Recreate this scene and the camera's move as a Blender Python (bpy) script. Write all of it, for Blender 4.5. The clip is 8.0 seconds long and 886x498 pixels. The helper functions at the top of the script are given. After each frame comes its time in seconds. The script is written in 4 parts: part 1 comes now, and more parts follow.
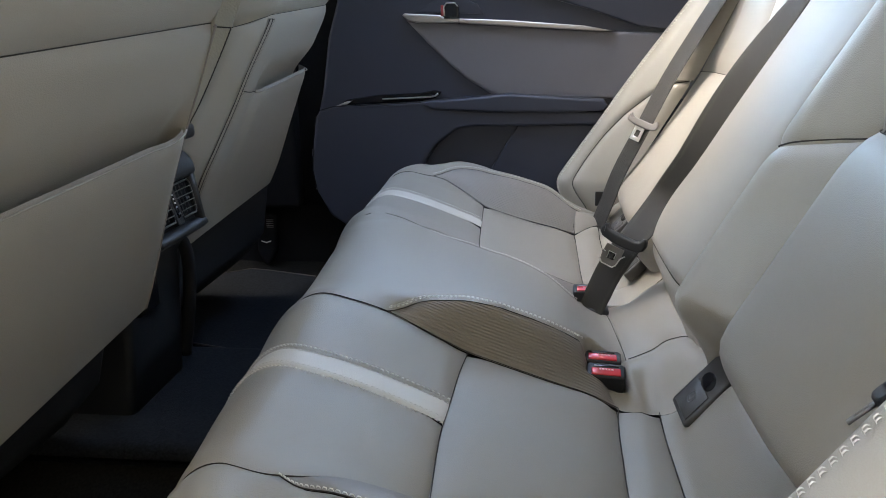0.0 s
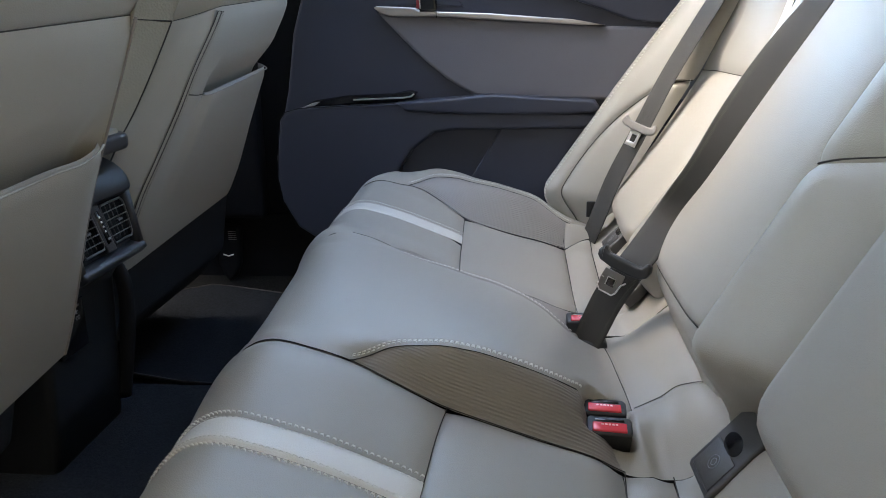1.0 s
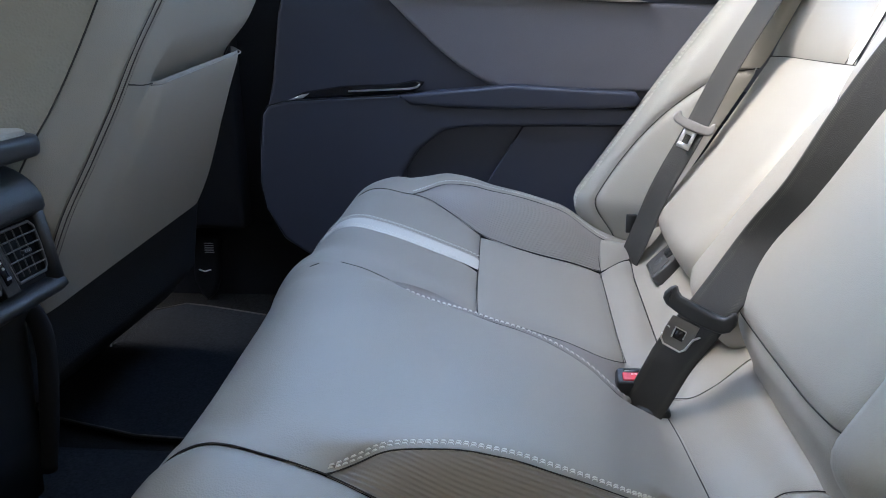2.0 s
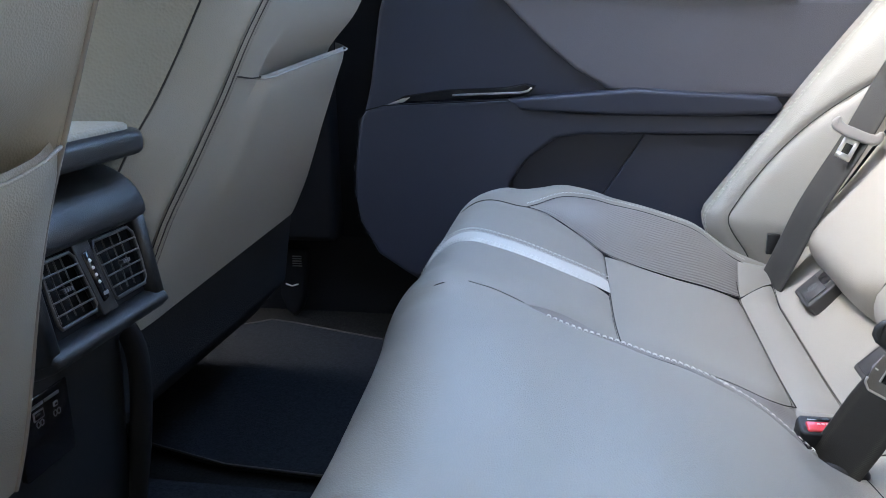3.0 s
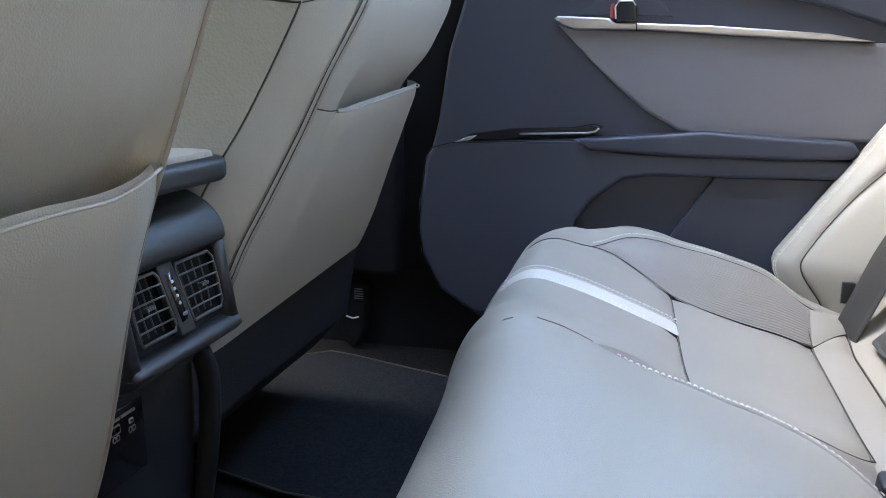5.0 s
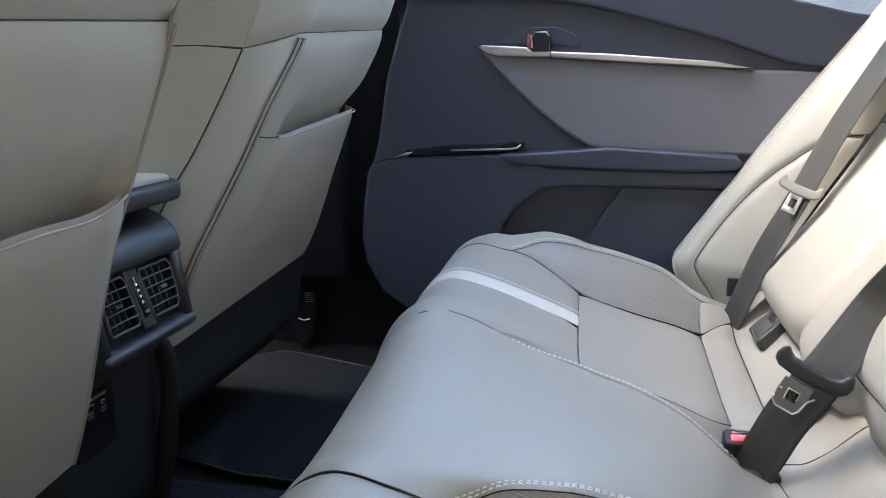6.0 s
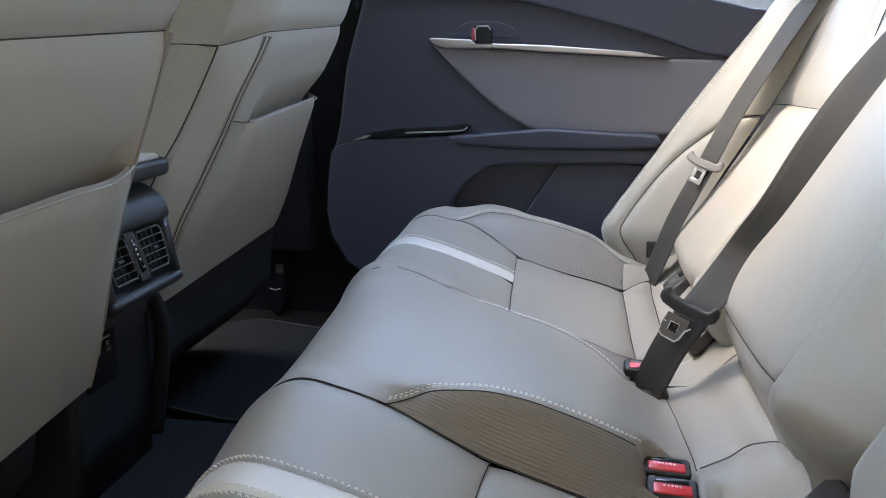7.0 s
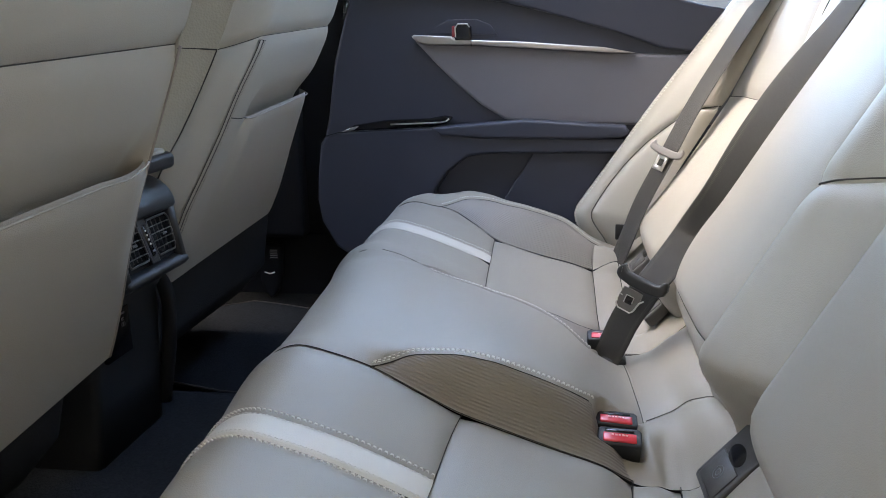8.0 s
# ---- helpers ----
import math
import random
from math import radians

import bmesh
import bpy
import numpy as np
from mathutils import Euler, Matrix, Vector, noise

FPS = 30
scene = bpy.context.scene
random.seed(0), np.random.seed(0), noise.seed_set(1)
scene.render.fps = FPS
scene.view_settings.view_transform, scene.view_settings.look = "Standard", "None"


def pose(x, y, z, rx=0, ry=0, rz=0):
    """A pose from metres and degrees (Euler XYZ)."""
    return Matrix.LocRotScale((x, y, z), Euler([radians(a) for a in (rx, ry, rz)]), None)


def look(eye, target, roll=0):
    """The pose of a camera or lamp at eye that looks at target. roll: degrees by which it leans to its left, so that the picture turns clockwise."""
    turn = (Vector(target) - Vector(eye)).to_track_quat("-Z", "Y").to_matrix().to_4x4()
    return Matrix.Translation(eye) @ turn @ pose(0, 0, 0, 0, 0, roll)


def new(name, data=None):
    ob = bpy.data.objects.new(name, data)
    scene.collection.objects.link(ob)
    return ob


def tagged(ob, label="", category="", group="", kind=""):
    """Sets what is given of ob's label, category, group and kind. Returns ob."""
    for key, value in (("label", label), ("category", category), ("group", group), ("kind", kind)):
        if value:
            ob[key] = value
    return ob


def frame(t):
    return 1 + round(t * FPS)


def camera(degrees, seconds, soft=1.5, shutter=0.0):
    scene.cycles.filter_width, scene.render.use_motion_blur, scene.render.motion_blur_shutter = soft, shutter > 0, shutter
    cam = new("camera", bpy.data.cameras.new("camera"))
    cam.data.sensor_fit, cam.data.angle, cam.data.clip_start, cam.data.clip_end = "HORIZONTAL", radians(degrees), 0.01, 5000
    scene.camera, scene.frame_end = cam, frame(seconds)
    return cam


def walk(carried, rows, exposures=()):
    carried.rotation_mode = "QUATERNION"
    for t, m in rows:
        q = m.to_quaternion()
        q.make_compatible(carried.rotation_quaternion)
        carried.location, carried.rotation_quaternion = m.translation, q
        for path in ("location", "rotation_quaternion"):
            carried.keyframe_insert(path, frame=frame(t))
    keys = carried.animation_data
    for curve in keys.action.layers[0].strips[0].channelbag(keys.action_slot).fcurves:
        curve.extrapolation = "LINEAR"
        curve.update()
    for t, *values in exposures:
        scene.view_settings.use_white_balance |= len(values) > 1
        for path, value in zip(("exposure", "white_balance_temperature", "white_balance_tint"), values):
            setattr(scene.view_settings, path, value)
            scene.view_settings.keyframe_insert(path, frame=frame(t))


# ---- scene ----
cam = camera(58.6, 8.0, soft=0.65)
PATH = [
    (0, (0.2188, -1.0613, 0.5850), (-0.0090, 0.8494, 0.0390), -1.1),
    (0.5, (0.2174, -1.0021, 0.5830), (0.0086, 0.9072, 0.0260), -0.9),
    (1, (0.2099, -0.9062, 0.5830), (0.0284, 1.0060, 0.0240), -1.1),
    (2.3, (0.1531, -0.6078, 0.5500), (-0.0563, 1.2935, -0.0340), -0.8),
    (2.5, (0.1316, -0.5880, 0.5430), (-0.1091, 1.3117, -0.0350), -0.7),
    (3, (0.0867, -0.5594, 0.5300), (-0.2566, 1.3363, -0.0070), -1.0),
    (3.5, (0.0564, -0.5370, 0.5270), (-0.3767, 1.3528, 0.0370), -0.6),
    (4, (0.0419, -0.5298, 0.5250), (-0.4499, 1.3526, 0.0620), -0.3),
    (5.3, (0.0926, -0.5870, 0.5250), (-0.3709, 1.3112, 0.0960), 0.2),
    (5.5, (0.1093, -0.6043, 0.5280), (-0.3327, 1.2992, 0.1060), 0.1),
    (6, (0.1498, -0.6888, 0.5530), (-0.2442, 1.2260, 0.1320), -0.4),
    (6.5, (0.1861, -0.7759, 0.5600), (-0.1705, 1.1430, 0.1270), -0.5),
    (7, (0.2115, -0.8471, 0.5610), (-0.1097, 1.0740, 0.1040), -0.8),
    (7.5, (0.2324, -0.9009, 0.5710), (-0.0731, 1.0170, 0.0930), -1.0),
    (8, (0.2446, -0.9490, 0.5820), (-0.0550, 0.9664, 0.0900), -1.2),
]
walk(cam, [(t, look(eye, target, roll)) for t, eye, target, roll in PATH], [(0.0, 4.15, 7200, 6), (1.0, 4.18, 6950, 6), (2.5, 4.25, 6150, 6), (3.5, 4.92, 6500, 6), (4.2, 5.0, 6550, 6), (5.5, 4.82, 6850, 6), (6.5, 4.55, 6900, 7), (8.0, 4.42, 7100, 8)])

# ---- world, sun, exposure ----
world = bpy.data.worlds.new("sky")
scene.world = world
world.use_nodes = True
wn = world.node_tree
sky = wn.nodes.new("ShaderNodeTexSky")
sky.sky_type, sky.sun_disc = "NISHITA", False
sky.sun_elevation, sky.sun_rotation = radians(56), radians(273)
sky.dust_density, sky.air_density = 1.2, 1.0
wn.links.new(sky.outputs[0], wn.nodes["Background"].inputs[0])
wn.nodes["Background"].inputs[1].default_value = 0.15
sun = new("sun", bpy.data.lights.new("sun", "SUN"))
sun.data.energy, sun.data.angle, sun.data.color = 0.16, radians(24), (1.0, 0.86, 0.66)
sun.matrix_world = look((-2.8, 0.15, 4.2), (0, 0, 0))


# ---- materials ----
def material(name, colour, rough=0.5, metal=0.0, vary=0.12, scale=14.0, grain=0.0, grain_scale=900.0, coat=0.0, sheen=0.0, kind="voronoi", gloss=0.5):
    m = bpy.data.materials.new(name)
    m.use_nodes = True
    nt = m.node_tree
    b = nt.nodes["Principled BSDF"]
    b.inputs["Metallic"].default_value = metal
    b.inputs["Coat Weight"].default_value = coat
    b.inputs["Sheen Weight"].default_value = sheen
    b.inputs["Specular IOR Level"].default_value = gloss
    tc = nt.nodes.new("ShaderNodeTexCoord")
    n1 = nt.nodes.new("ShaderNodeTexNoise")
    n1.inputs["Scale"].default_value, n1.inputs["Detail"].default_value = scale, 5
    nt.links.new(tc.outputs["Object"], n1.inputs["Vector"])
    ramp = nt.nodes.new("ShaderNodeMapRange")
    ramp.inputs[3].default_value, ramp.inputs[4].default_value = 1 - vary, 1 + vary
    nt.links.new(n1.outputs["Fac"], ramp.inputs[0])
    mul = nt.nodes.new("ShaderNodeVectorMath")
    mul.operation = "SCALE"
    mul.inputs[0].default_value = colour
    nt.links.new(ramp.outputs[0], mul.inputs["Scale"])
    nt.links.new(mul.outputs[0], b.inputs["Base Color"])
    rr = nt.nodes.new("ShaderNodeMapRange")
    rr.inputs[3].default_value, rr.inputs[4].default_value = max(rough - 0.03, 0.02), min(rough + 0.03, 1)
    nt.links.new(n1.outputs["Fac"], rr.inputs[0])
    nt.links.new(rr.outputs[0], b.inputs["Roughness"])
    if grain:
        if kind == "voronoi":
            g = nt.nodes.new("ShaderNodeTexVoronoi")
            g.feature = "F1"
            out = g.outputs["Distance"]
        else:
            g = nt.nodes.new("ShaderNodeTexNoise")
            g.inputs["Detail"].default_value = 3
            out = g.outputs["Fac"]
        g.inputs["Scale"].default_value = grain_scale
        nt.links.new(tc.outputs["Object"], g.inputs["Vector"])
        n2 = nt.nodes.new("ShaderNodeTexNoise")
        n2.inputs["Scale"].default_value, n2.inputs["Detail"].default_value = grain_scale * 0.07, 3
        nt.links.new(tc.outputs["Object"], n2.inputs["Vector"])
        add = nt.nodes.new("ShaderNodeMath")
        add.operation = "ADD"
        nt.links.new(out, add.inputs[0])
        soft = nt.nodes.new("ShaderNodeMath")
        soft.operation = "MULTIPLY"
        soft.inputs[1].default_value = 0.45
        nt.links.new(n2.outputs["Fac"], soft.inputs[0])
        nt.links.new(soft.outputs[0], add.inputs[1])
        bump = nt.nodes.new("ShaderNodeBump")
        bump.inputs["Strength"].default_value, bump.inputs["Distance"].default_value = grain, 0.001
        nt.links.new(add.outputs[0], bump.inputs["Height"])
        nt.links.new(bump.outputs[0], b.inputs["Normal"])
    return m


LEATHER = material("greige leather", (0.30, 0.281, 0.244), 0.45, vary=0.05, scale=9, grain=0.2, grain_scale=800, gloss=0.55)
# Yellower than LEATHER: warm light on the seat's inner side mixed into the colour.
GRAINED = material("warm-lit tan grained leather", (0.315, 0.291, 0.237), 0.5, vary=0.06, scale=9, grain=0.5, grain_scale=330, gloss=0.45)
RIBBED = material("ribbed leather", (0.235, 0.217, 0.200), 0.42, vary=0.06, scale=9, grain=0.15, grain_scale=800)
WHITE = material("pale leather", (0.62, 0.60, 0.55), 0.42, vary=0.04, grain=0.2, grain_scale=700)
THREAD = material("pale thread", (0.66, 0.64, 0.58), 0.7, vary=0.1, scale=300)
GREYTHREAD = material("grey thread", (0.22, 0.20, 0.185), 0.8, vary=0.1, scale=300)
SEAM = material("dark seam", (0.03, 0.028, 0.026), 0.8)
PLASTIC = material("black plastic", (0.0135, 0.0150, 0.0175), 0.45, vary=0.12, grain=0.3, grain_scale=1100, kind="noise")
SOFT = material("soft dark trim", (0.027, 0.032, 0.051), 0.5, vary=0.08, grain=0.2, grain_scale=900, kind="noise")
PIANO = material("gloss black", (0.01, 0.01, 0.012), 0.12, vary=0.05)
DOORCLOTH = material("grey door leather", (0.128, 0.126, 0.143), 0.5, vary=0.05, grain=0.25, grain_scale=700)
CARPET = material("black carpet", (0.017, 0.019, 0.022), 0.95, vary=0.8, scale=260, grain=1.0, grain_scale=420, kind="noise", gloss=0.03)
CARPET2 = material("grey-brown carpet", (0.014, 0.0135, 0.0125), 0.95, vary=0.8, scale=260, grain=1.0, grain_scale=1200, kind="noise", gloss=0.03)
GREYPLASTIC = material("grey plastic", (0.05, 0.0495, 0.0495), 0.45, vary=0.1, grain=0.25, grain_scale=1000, kind="noise")
CHROME = material("satin metal", (0.46, 0.44, 0.43), 0.36, metal=1.0, vary=0.05)
BRIGHT = material("polished steel", (0.68, 0.67, 0.66), 0.3, metal=1.0, vary=0.05)
EDGING = material("grey-brown edging", (0.048, 0.043, 0.039), 0.8, vary=0.15, scale=300)
DULLRED = material("dull red plastic", (0.28, 0.03, 0.04), 0.5, vary=0.05)
BLACK = material("matt black trim", (0.010, 0.011, 0.0135), 0.75, vary=0.15, grain=0.3, grain_scale=900, kind="noise", gloss=0.15)
SHELL = material("black carpeted shell", (0.016, 0.0175, 0.0205), 0.8, vary=0.4, scale=180, grain=0.6, grain_scale=500, kind="noise", gloss=0.25)
RED = material("red button", (0.66, 0.045, 0.065), 0.22, vary=0.05, coat=0.5)
DARKSTEEL = material("dark steel", (0.22, 0.21, 0.20), 0.35, metal=1.0, vary=0.1)
REDPALE = material("pale red lettering", (0.85, 0.35, 0.36), 0.5)
WEBBING = material("black webbing", (0.0145, 0.0142, 0.0125), 0.6, vary=0.15, scale=500, grain=0.5, grain_scale=1800, sheen=0.06)
WEBTHREAD = material("grey edge thread", (0.065, 0.063, 0.053), 0.7, vary=0.1, scale=300)
GREYWEB = material("grey plastic tongue", (0.24, 0.225, 0.215), 0.5, vary=0.05)
MARK = material("white marking", (0.75, 0.75, 0.75), 0.6)
DIM = material("grey marking", (0.17, 0.175, 0.19), 0.6)
HEADLINER = material("grey headliner", (0.55, 0.54, 0.52), 0.95, vary=0.05, grain=0.4, grain_scale=500, kind="noise")
STUCCO = material("grey stucco", (0.10, 0.092, 0.09), 0.9, vary=0.15, scale=0.6, grain=0.1, grain_scale=40, kind="noise")
PAINT = material("white car paint", (0.7, 0.7, 0.7), 0.25, vary=0.02, coat=0.6)
GROUND = material("dark paving", (0.17, 0.155, 0.125), 0.9, vary=0.25, scale=2.0, grain=0.6, grain_scale=60, kind="noise")
GLASS = bpy.data.materials.new("window glass")
GLASS.use_nodes = True
gb = GLASS.node_tree.nodes["Principled BSDF"]
gb.inputs["Transmission Weight"].default_value, gb.inputs["Roughness"].default_value, gb.inputs["IOR"].default_value = 1.0, 0.0, 1.45
gb.inputs["Base Color"].default_value = (0.80, 0.82, 0.82, 1)


# ---- building helpers ----
def thing(name, label, category, group="", kind="", at=None):
    ob = new(name)
    ob.empty_display_size = 0.05
    if at is not None:
        ob.matrix_world = at
    return tagged(ob, label, category, group, kind)


def part(name, bm, mat, parent=None, label="", smooth=True):
    me = bpy.data.meshes.new(name)
    bm.to_mesh(me)
    bm.free()
    if smooth:
        for p in me.polygons:
            p.use_smooth = True
    me.materials.append(mat)
    ob = new(name, me)
    ob.parent = parent
    if smooth and any(len(p.vertices) > 4 for p in me.polygons) and len(me.polygons) < 400:
        ob.modifiers.new("normals", "WEIGHTED_NORMAL").weight = 100
    if label:
        ob["label"] = label
    return ob


def sstep(a, b, x):
    t = min(max((x - a) / (b - a), 0.0), 1.0)
    return t * t * (3 - 2 * t)


def table(knots):
    """A smooth curve through (x, value) knots."""
    xs = [k[0] for k in knots]
    vs = [k[1] for k in knots]
    n = len(xs)
    d = [(vs[i + 1] - vs[i]) / (xs[i + 1] - xs[i]) for i in range(n - 1)]
    m = [d[0]] + [0 if d[i - 1] * d[i] <= 0 else 2 * d[i - 1] * d[i] / (d[i - 1] + d[i]) for i in range(1, n - 1)] + [d[-1]]

    def f(x):
        if x <= xs[0]:
            return vs[0]
        if x >= xs[-1]:
            return vs[-1]
        i = 0
        while x > xs[i + 1]:
            i += 1
        h = xs[i + 1] - xs[i]
        t = (x - xs[i]) / h
        return (vs[i] * (1 + 2 * t) * (1 - t) ** 2 + h * m[i] * t * (1 - t) ** 2 + vs[i + 1] * t * t * (3 - 2 * t) + h * m[i + 1] * t * t * (t - 1))
    return f


def cv(*pts):
    """A Catmull-Rom curve through points, even by their distance."""
    p = [Vector(q) for q in pts]
    if len(p) == 2:
        return lambda t: p[0].lerp(p[1], t)
    d = [0.0]
    for a, b in zip(p, p[1:]):
        d.append(d[-1] + (b - a).length)
    d = [v / d[-1] for v in d]

    def f(t):
        t = min(max(t, 0.0), 1.0)
        i = 0
        while i < len(p) - 2 and t > d[i + 1]:
            i += 1
        h = d[i + 1] - d[i]
        s = (t - d[i]) / h
        m0 = (p[i + 1] - p[i - 1]) * (h / (d[i + 1] - d[i - 1])) if i > 0 else p[1] - p[0]
        m1 = (p[i + 2] - p[i]) * (h / (d[i + 2] - d[i])) if i + 2 < len(p) else p[-1] - p[-2]
        return p[i] * ((1 + 2 * s) * (1 - s) ** 2) + m0 * (s * (1 - s) ** 2) + p[i + 1] * (s * s * (3 - 2 * s)) + m1 * (s * s * (s - 1))
    return f


def upholstery(fn, left, right, nu, nv, puff=0.005, radius=0.010, edges=(1, 1, 1, 1), swell=0.0, flip=False, ribs=0.0, rib_from=-1, rib_depth=0.0005):
    """A padded panel on the surface fn(p, q), ruled between two curves, drawn in at its seams.
    ribs: the pitch of sewn ribs that run along it, counted from the left (0) or right (-1) curve.
    edges: how far start, end, left, right are sewn, as numbers or over the length."""
    rows = []
    for i in range(nu + 1):
        t = i / nu
        a, b = left(t), right(t)
        rows.append([Vector(fn(*a.lerp(b, j / nv))) for j in range(nv + 1)])
    g = np.array([[list(v) for v in r] for r in rows])
    du = np.linalg.norm(np.diff(g, axis=0), axis=2)
    dv = np.linalg.norm(np.diff(g, axis=1), axis=2)
    cu = np.vstack([np.zeros((1, nv + 1)), np.cumsum(du, 0)])
    cw = np.hstack([np.zeros((nu + 1, 1)), np.cumsum(dv, 1)])
    tu, tv = np.gradient(g, axis=0), np.gradient(g, axis=1)
    nrm = np.cross(tu, tv)
    ln = np.linalg.norm(nrm, axis=2, keepdims=True)
    nrm = nrm / np.maximum(ln, 1e-9)
    if flip:
        nrm = -nrm
    off = np.full((nu + 1, nv + 1), swell)
    big = 9.0
    d = np.full((nu + 1, nv + 1), big)
    for on, dist in zip(edges, (cu, cu[-1:] - cu, cw, cw[:, -1:] - cw)):
        if on:
            d = np.minimum(d, dist)
            w = np.array([[on(i / nu) if callable(on) else on] for i in range(nu + 1)], float)
            off -= w * puff * np.exp(-(dist / radius) ** 1.3)
    off = np.maximum(off, -puff * 1.15)
    if ribs:
        run = cw if rib_from == 0 else cw[:, -1:] - cw
        off += rib_depth * np.sin(2 * math.pi * run / ribs)
    if swell:
        off -= swell * np.exp(-d / (radius * 3))
    g = g + nrm * off[..., None]
    bm = bmesh.new()
    vs = [[bm.verts.new(g[i, j]) for j in range(nv + 1)] for i in range(nu + 1)]
    for i in range(nu):
        for j in range(nv):
            q = (vs[i][j], vs[i + 1][j], vs[i + 1][j + 1], vs[i][j + 1])
            bm.faces.new(q if not flip else q[::-1])
    bmesh.ops.remove_doubles(bm, verts=bm.verts, dist=1e-5)
    return bm


def stitches(fn, curve, count, length=0.0042, width=0.0011, lift=0.0012):
    """Short thread stitches along a curve on fn."""
    eps = 0.003
    bm = bmesh.new()
    for k in range(count):
        t = (k + 0.5) / count
        c = curve(t)
        a = Vector(fn(*c))
        b = Vector(fn(*curve(min(t + 0.004, 1))))
        e = (b - a)
        if e.length < 1e-6:
            continue
        e.normalize()
        nn = (Vector(fn(c[0] + eps, c[1])) - a).cross(Vector(fn(c[0], c[1] + eps)) - a)
        if nn.length < 1e-9:
            continue
        nn.normalize()
        if nn.dot(TOWARDS) < 0:
            nn.negate()
        s = e.cross(nn)
        q = a + nn * lift
        ring = []
        for x, w, h in ((-1, 0.5, -0.5), (-0.6, 1, 0.6), (0.6, 1, 0.6), (1, 0.5, -0.5)):
            ring.append([bm.verts.new(q + e * (x * length / 2) + s * (sy * w * width / 2) + nn * (hz * width)) for sy, hz in ((-1, h - 0.5), (0, h), (1, h - 0.5))])
        for r0, r1 in zip(ring, ring[1:]):
            for j in range(2):
                bm.faces.new((r0[j], r1[j], r1[j + 1], r0[j + 1]))
    return bm


def seam(fn, curve, parent, depth=0.0033, radius=0.0006, t0=0.0, t1=1.0, n=50):
    """The dark sewn line at the bottom of a groove between two panels."""
    eps = 0.002
    pts = []
    for i in range(n + 1):
        c = curve(t0 + (t1 - t0) * i / n)
        a = Vector(fn(*c))
        nn = (Vector(fn(c[0] + eps, c[1])) - a).cross(Vector(fn(c[0], c[1] + eps)) - a)
        if nn.length > 1e-9:
            nn.normalize()
            if nn.dot(TOWARDS) < 0:
                nn.negate()
            pts.append(a - nn * depth)
    return part("seam", tube(pts, radius, 6), SEAM, parent)


TOWARDS = Vector((0.0, -0.5, 0.85))


def box(bm, lo, hi, bevel=0.0, segments=2, m=None):
    vs = bmesh.ops.create_cube(bm, size=1)["verts"]
    for v in vs:
        v.co = Vector([(lo[i] + hi[i]) / 2 + v.co[i] * (hi[i] - lo[i]) for i in range(3)])
    if bevel:
        es = list({e for v in vs for e in v.link_edges})
        vs = list({v for f in bmesh.ops.bevel(bm, geom=es, offset=bevel, segments=segments, profile=0.6, affect="EDGES")["faces"] for v in f.verts} | {v for v in vs if v.is_valid})
    if m is not None:
        for v in vs:
            v.co = m @ v.co
    return bm


def boxed(lo, hi, bevel=0.003, segments=2, m=None):
    return box(bmesh.new(), lo, hi, bevel, segments, m)


def tube(points, radius, sides=8, closed=False):
    """A round bar along points; radius: one number or one a point."""
    bm = bmesh.new()
    p = [Vector(q) for q in points]
    n = len(p)
    rad = radius if isinstance(radius, (list, tuple)) else [radius] * n
    rings = []
    ref = Vector((0.13, 0.31, 0.94))
    for i in range(n):
        a = p[(i - 1) % n] if closed or i > 0 else p[i]
        b = p[(i + 1) % n] if closed or i < n - 1 else p[i]
        t = (b - a).normalized()
        s = t.cross(ref).normalized()
        u = s.cross(t)
        rings.append([bm.verts.new(p[i] + (s * math.cos(w) + u * math.sin(w)) * rad[i]) for w in (2 * math.pi * k / sides for k in range(sides))])
    for i in range(n if closed else n - 1):
        r0, r1 = rings[i], rings[(i + 1) % n]
        for k in range(sides):
            bm.faces.new((r0[k], r0[(k + 1) % sides], r1[(k + 1) % sides], r1[k]))
    if not closed:
        bm.faces.new(rings[0][::-1])
        bm.faces.new(rings[-1])
    return bm


def prism(outline, depth, bevel=0.0, m=None, segments=2):
    """An outline in x, y, thick along z, from 0 to depth."""
    bm = bmesh.new()
    lo = [bm.verts.new((x, y, 0)) for x, y in outline]
    hi = [bm.verts.new((x, y, depth)) for x, y in outline]
    n = len(lo)
    f0 = bm.faces.new(lo[::-1])
    f1 = bm.faces.new(hi)
    for i in range(n):
        bm.faces.new((lo[i], lo[(i + 1) % n], hi[(i + 1) % n], hi[i]))
    bmesh.ops.recalc_face_normals(bm, faces=bm.faces)
    if bevel:
        bmesh.ops.bevel(bm, geom=list(f1.edges) + list(f0.edges), offset=bevel, segments=segments, profile=0.6, affect="EDGES")
    if m is not None:
        bmesh.ops.transform(bm, matrix=m, verts=bm.verts)
    return bm


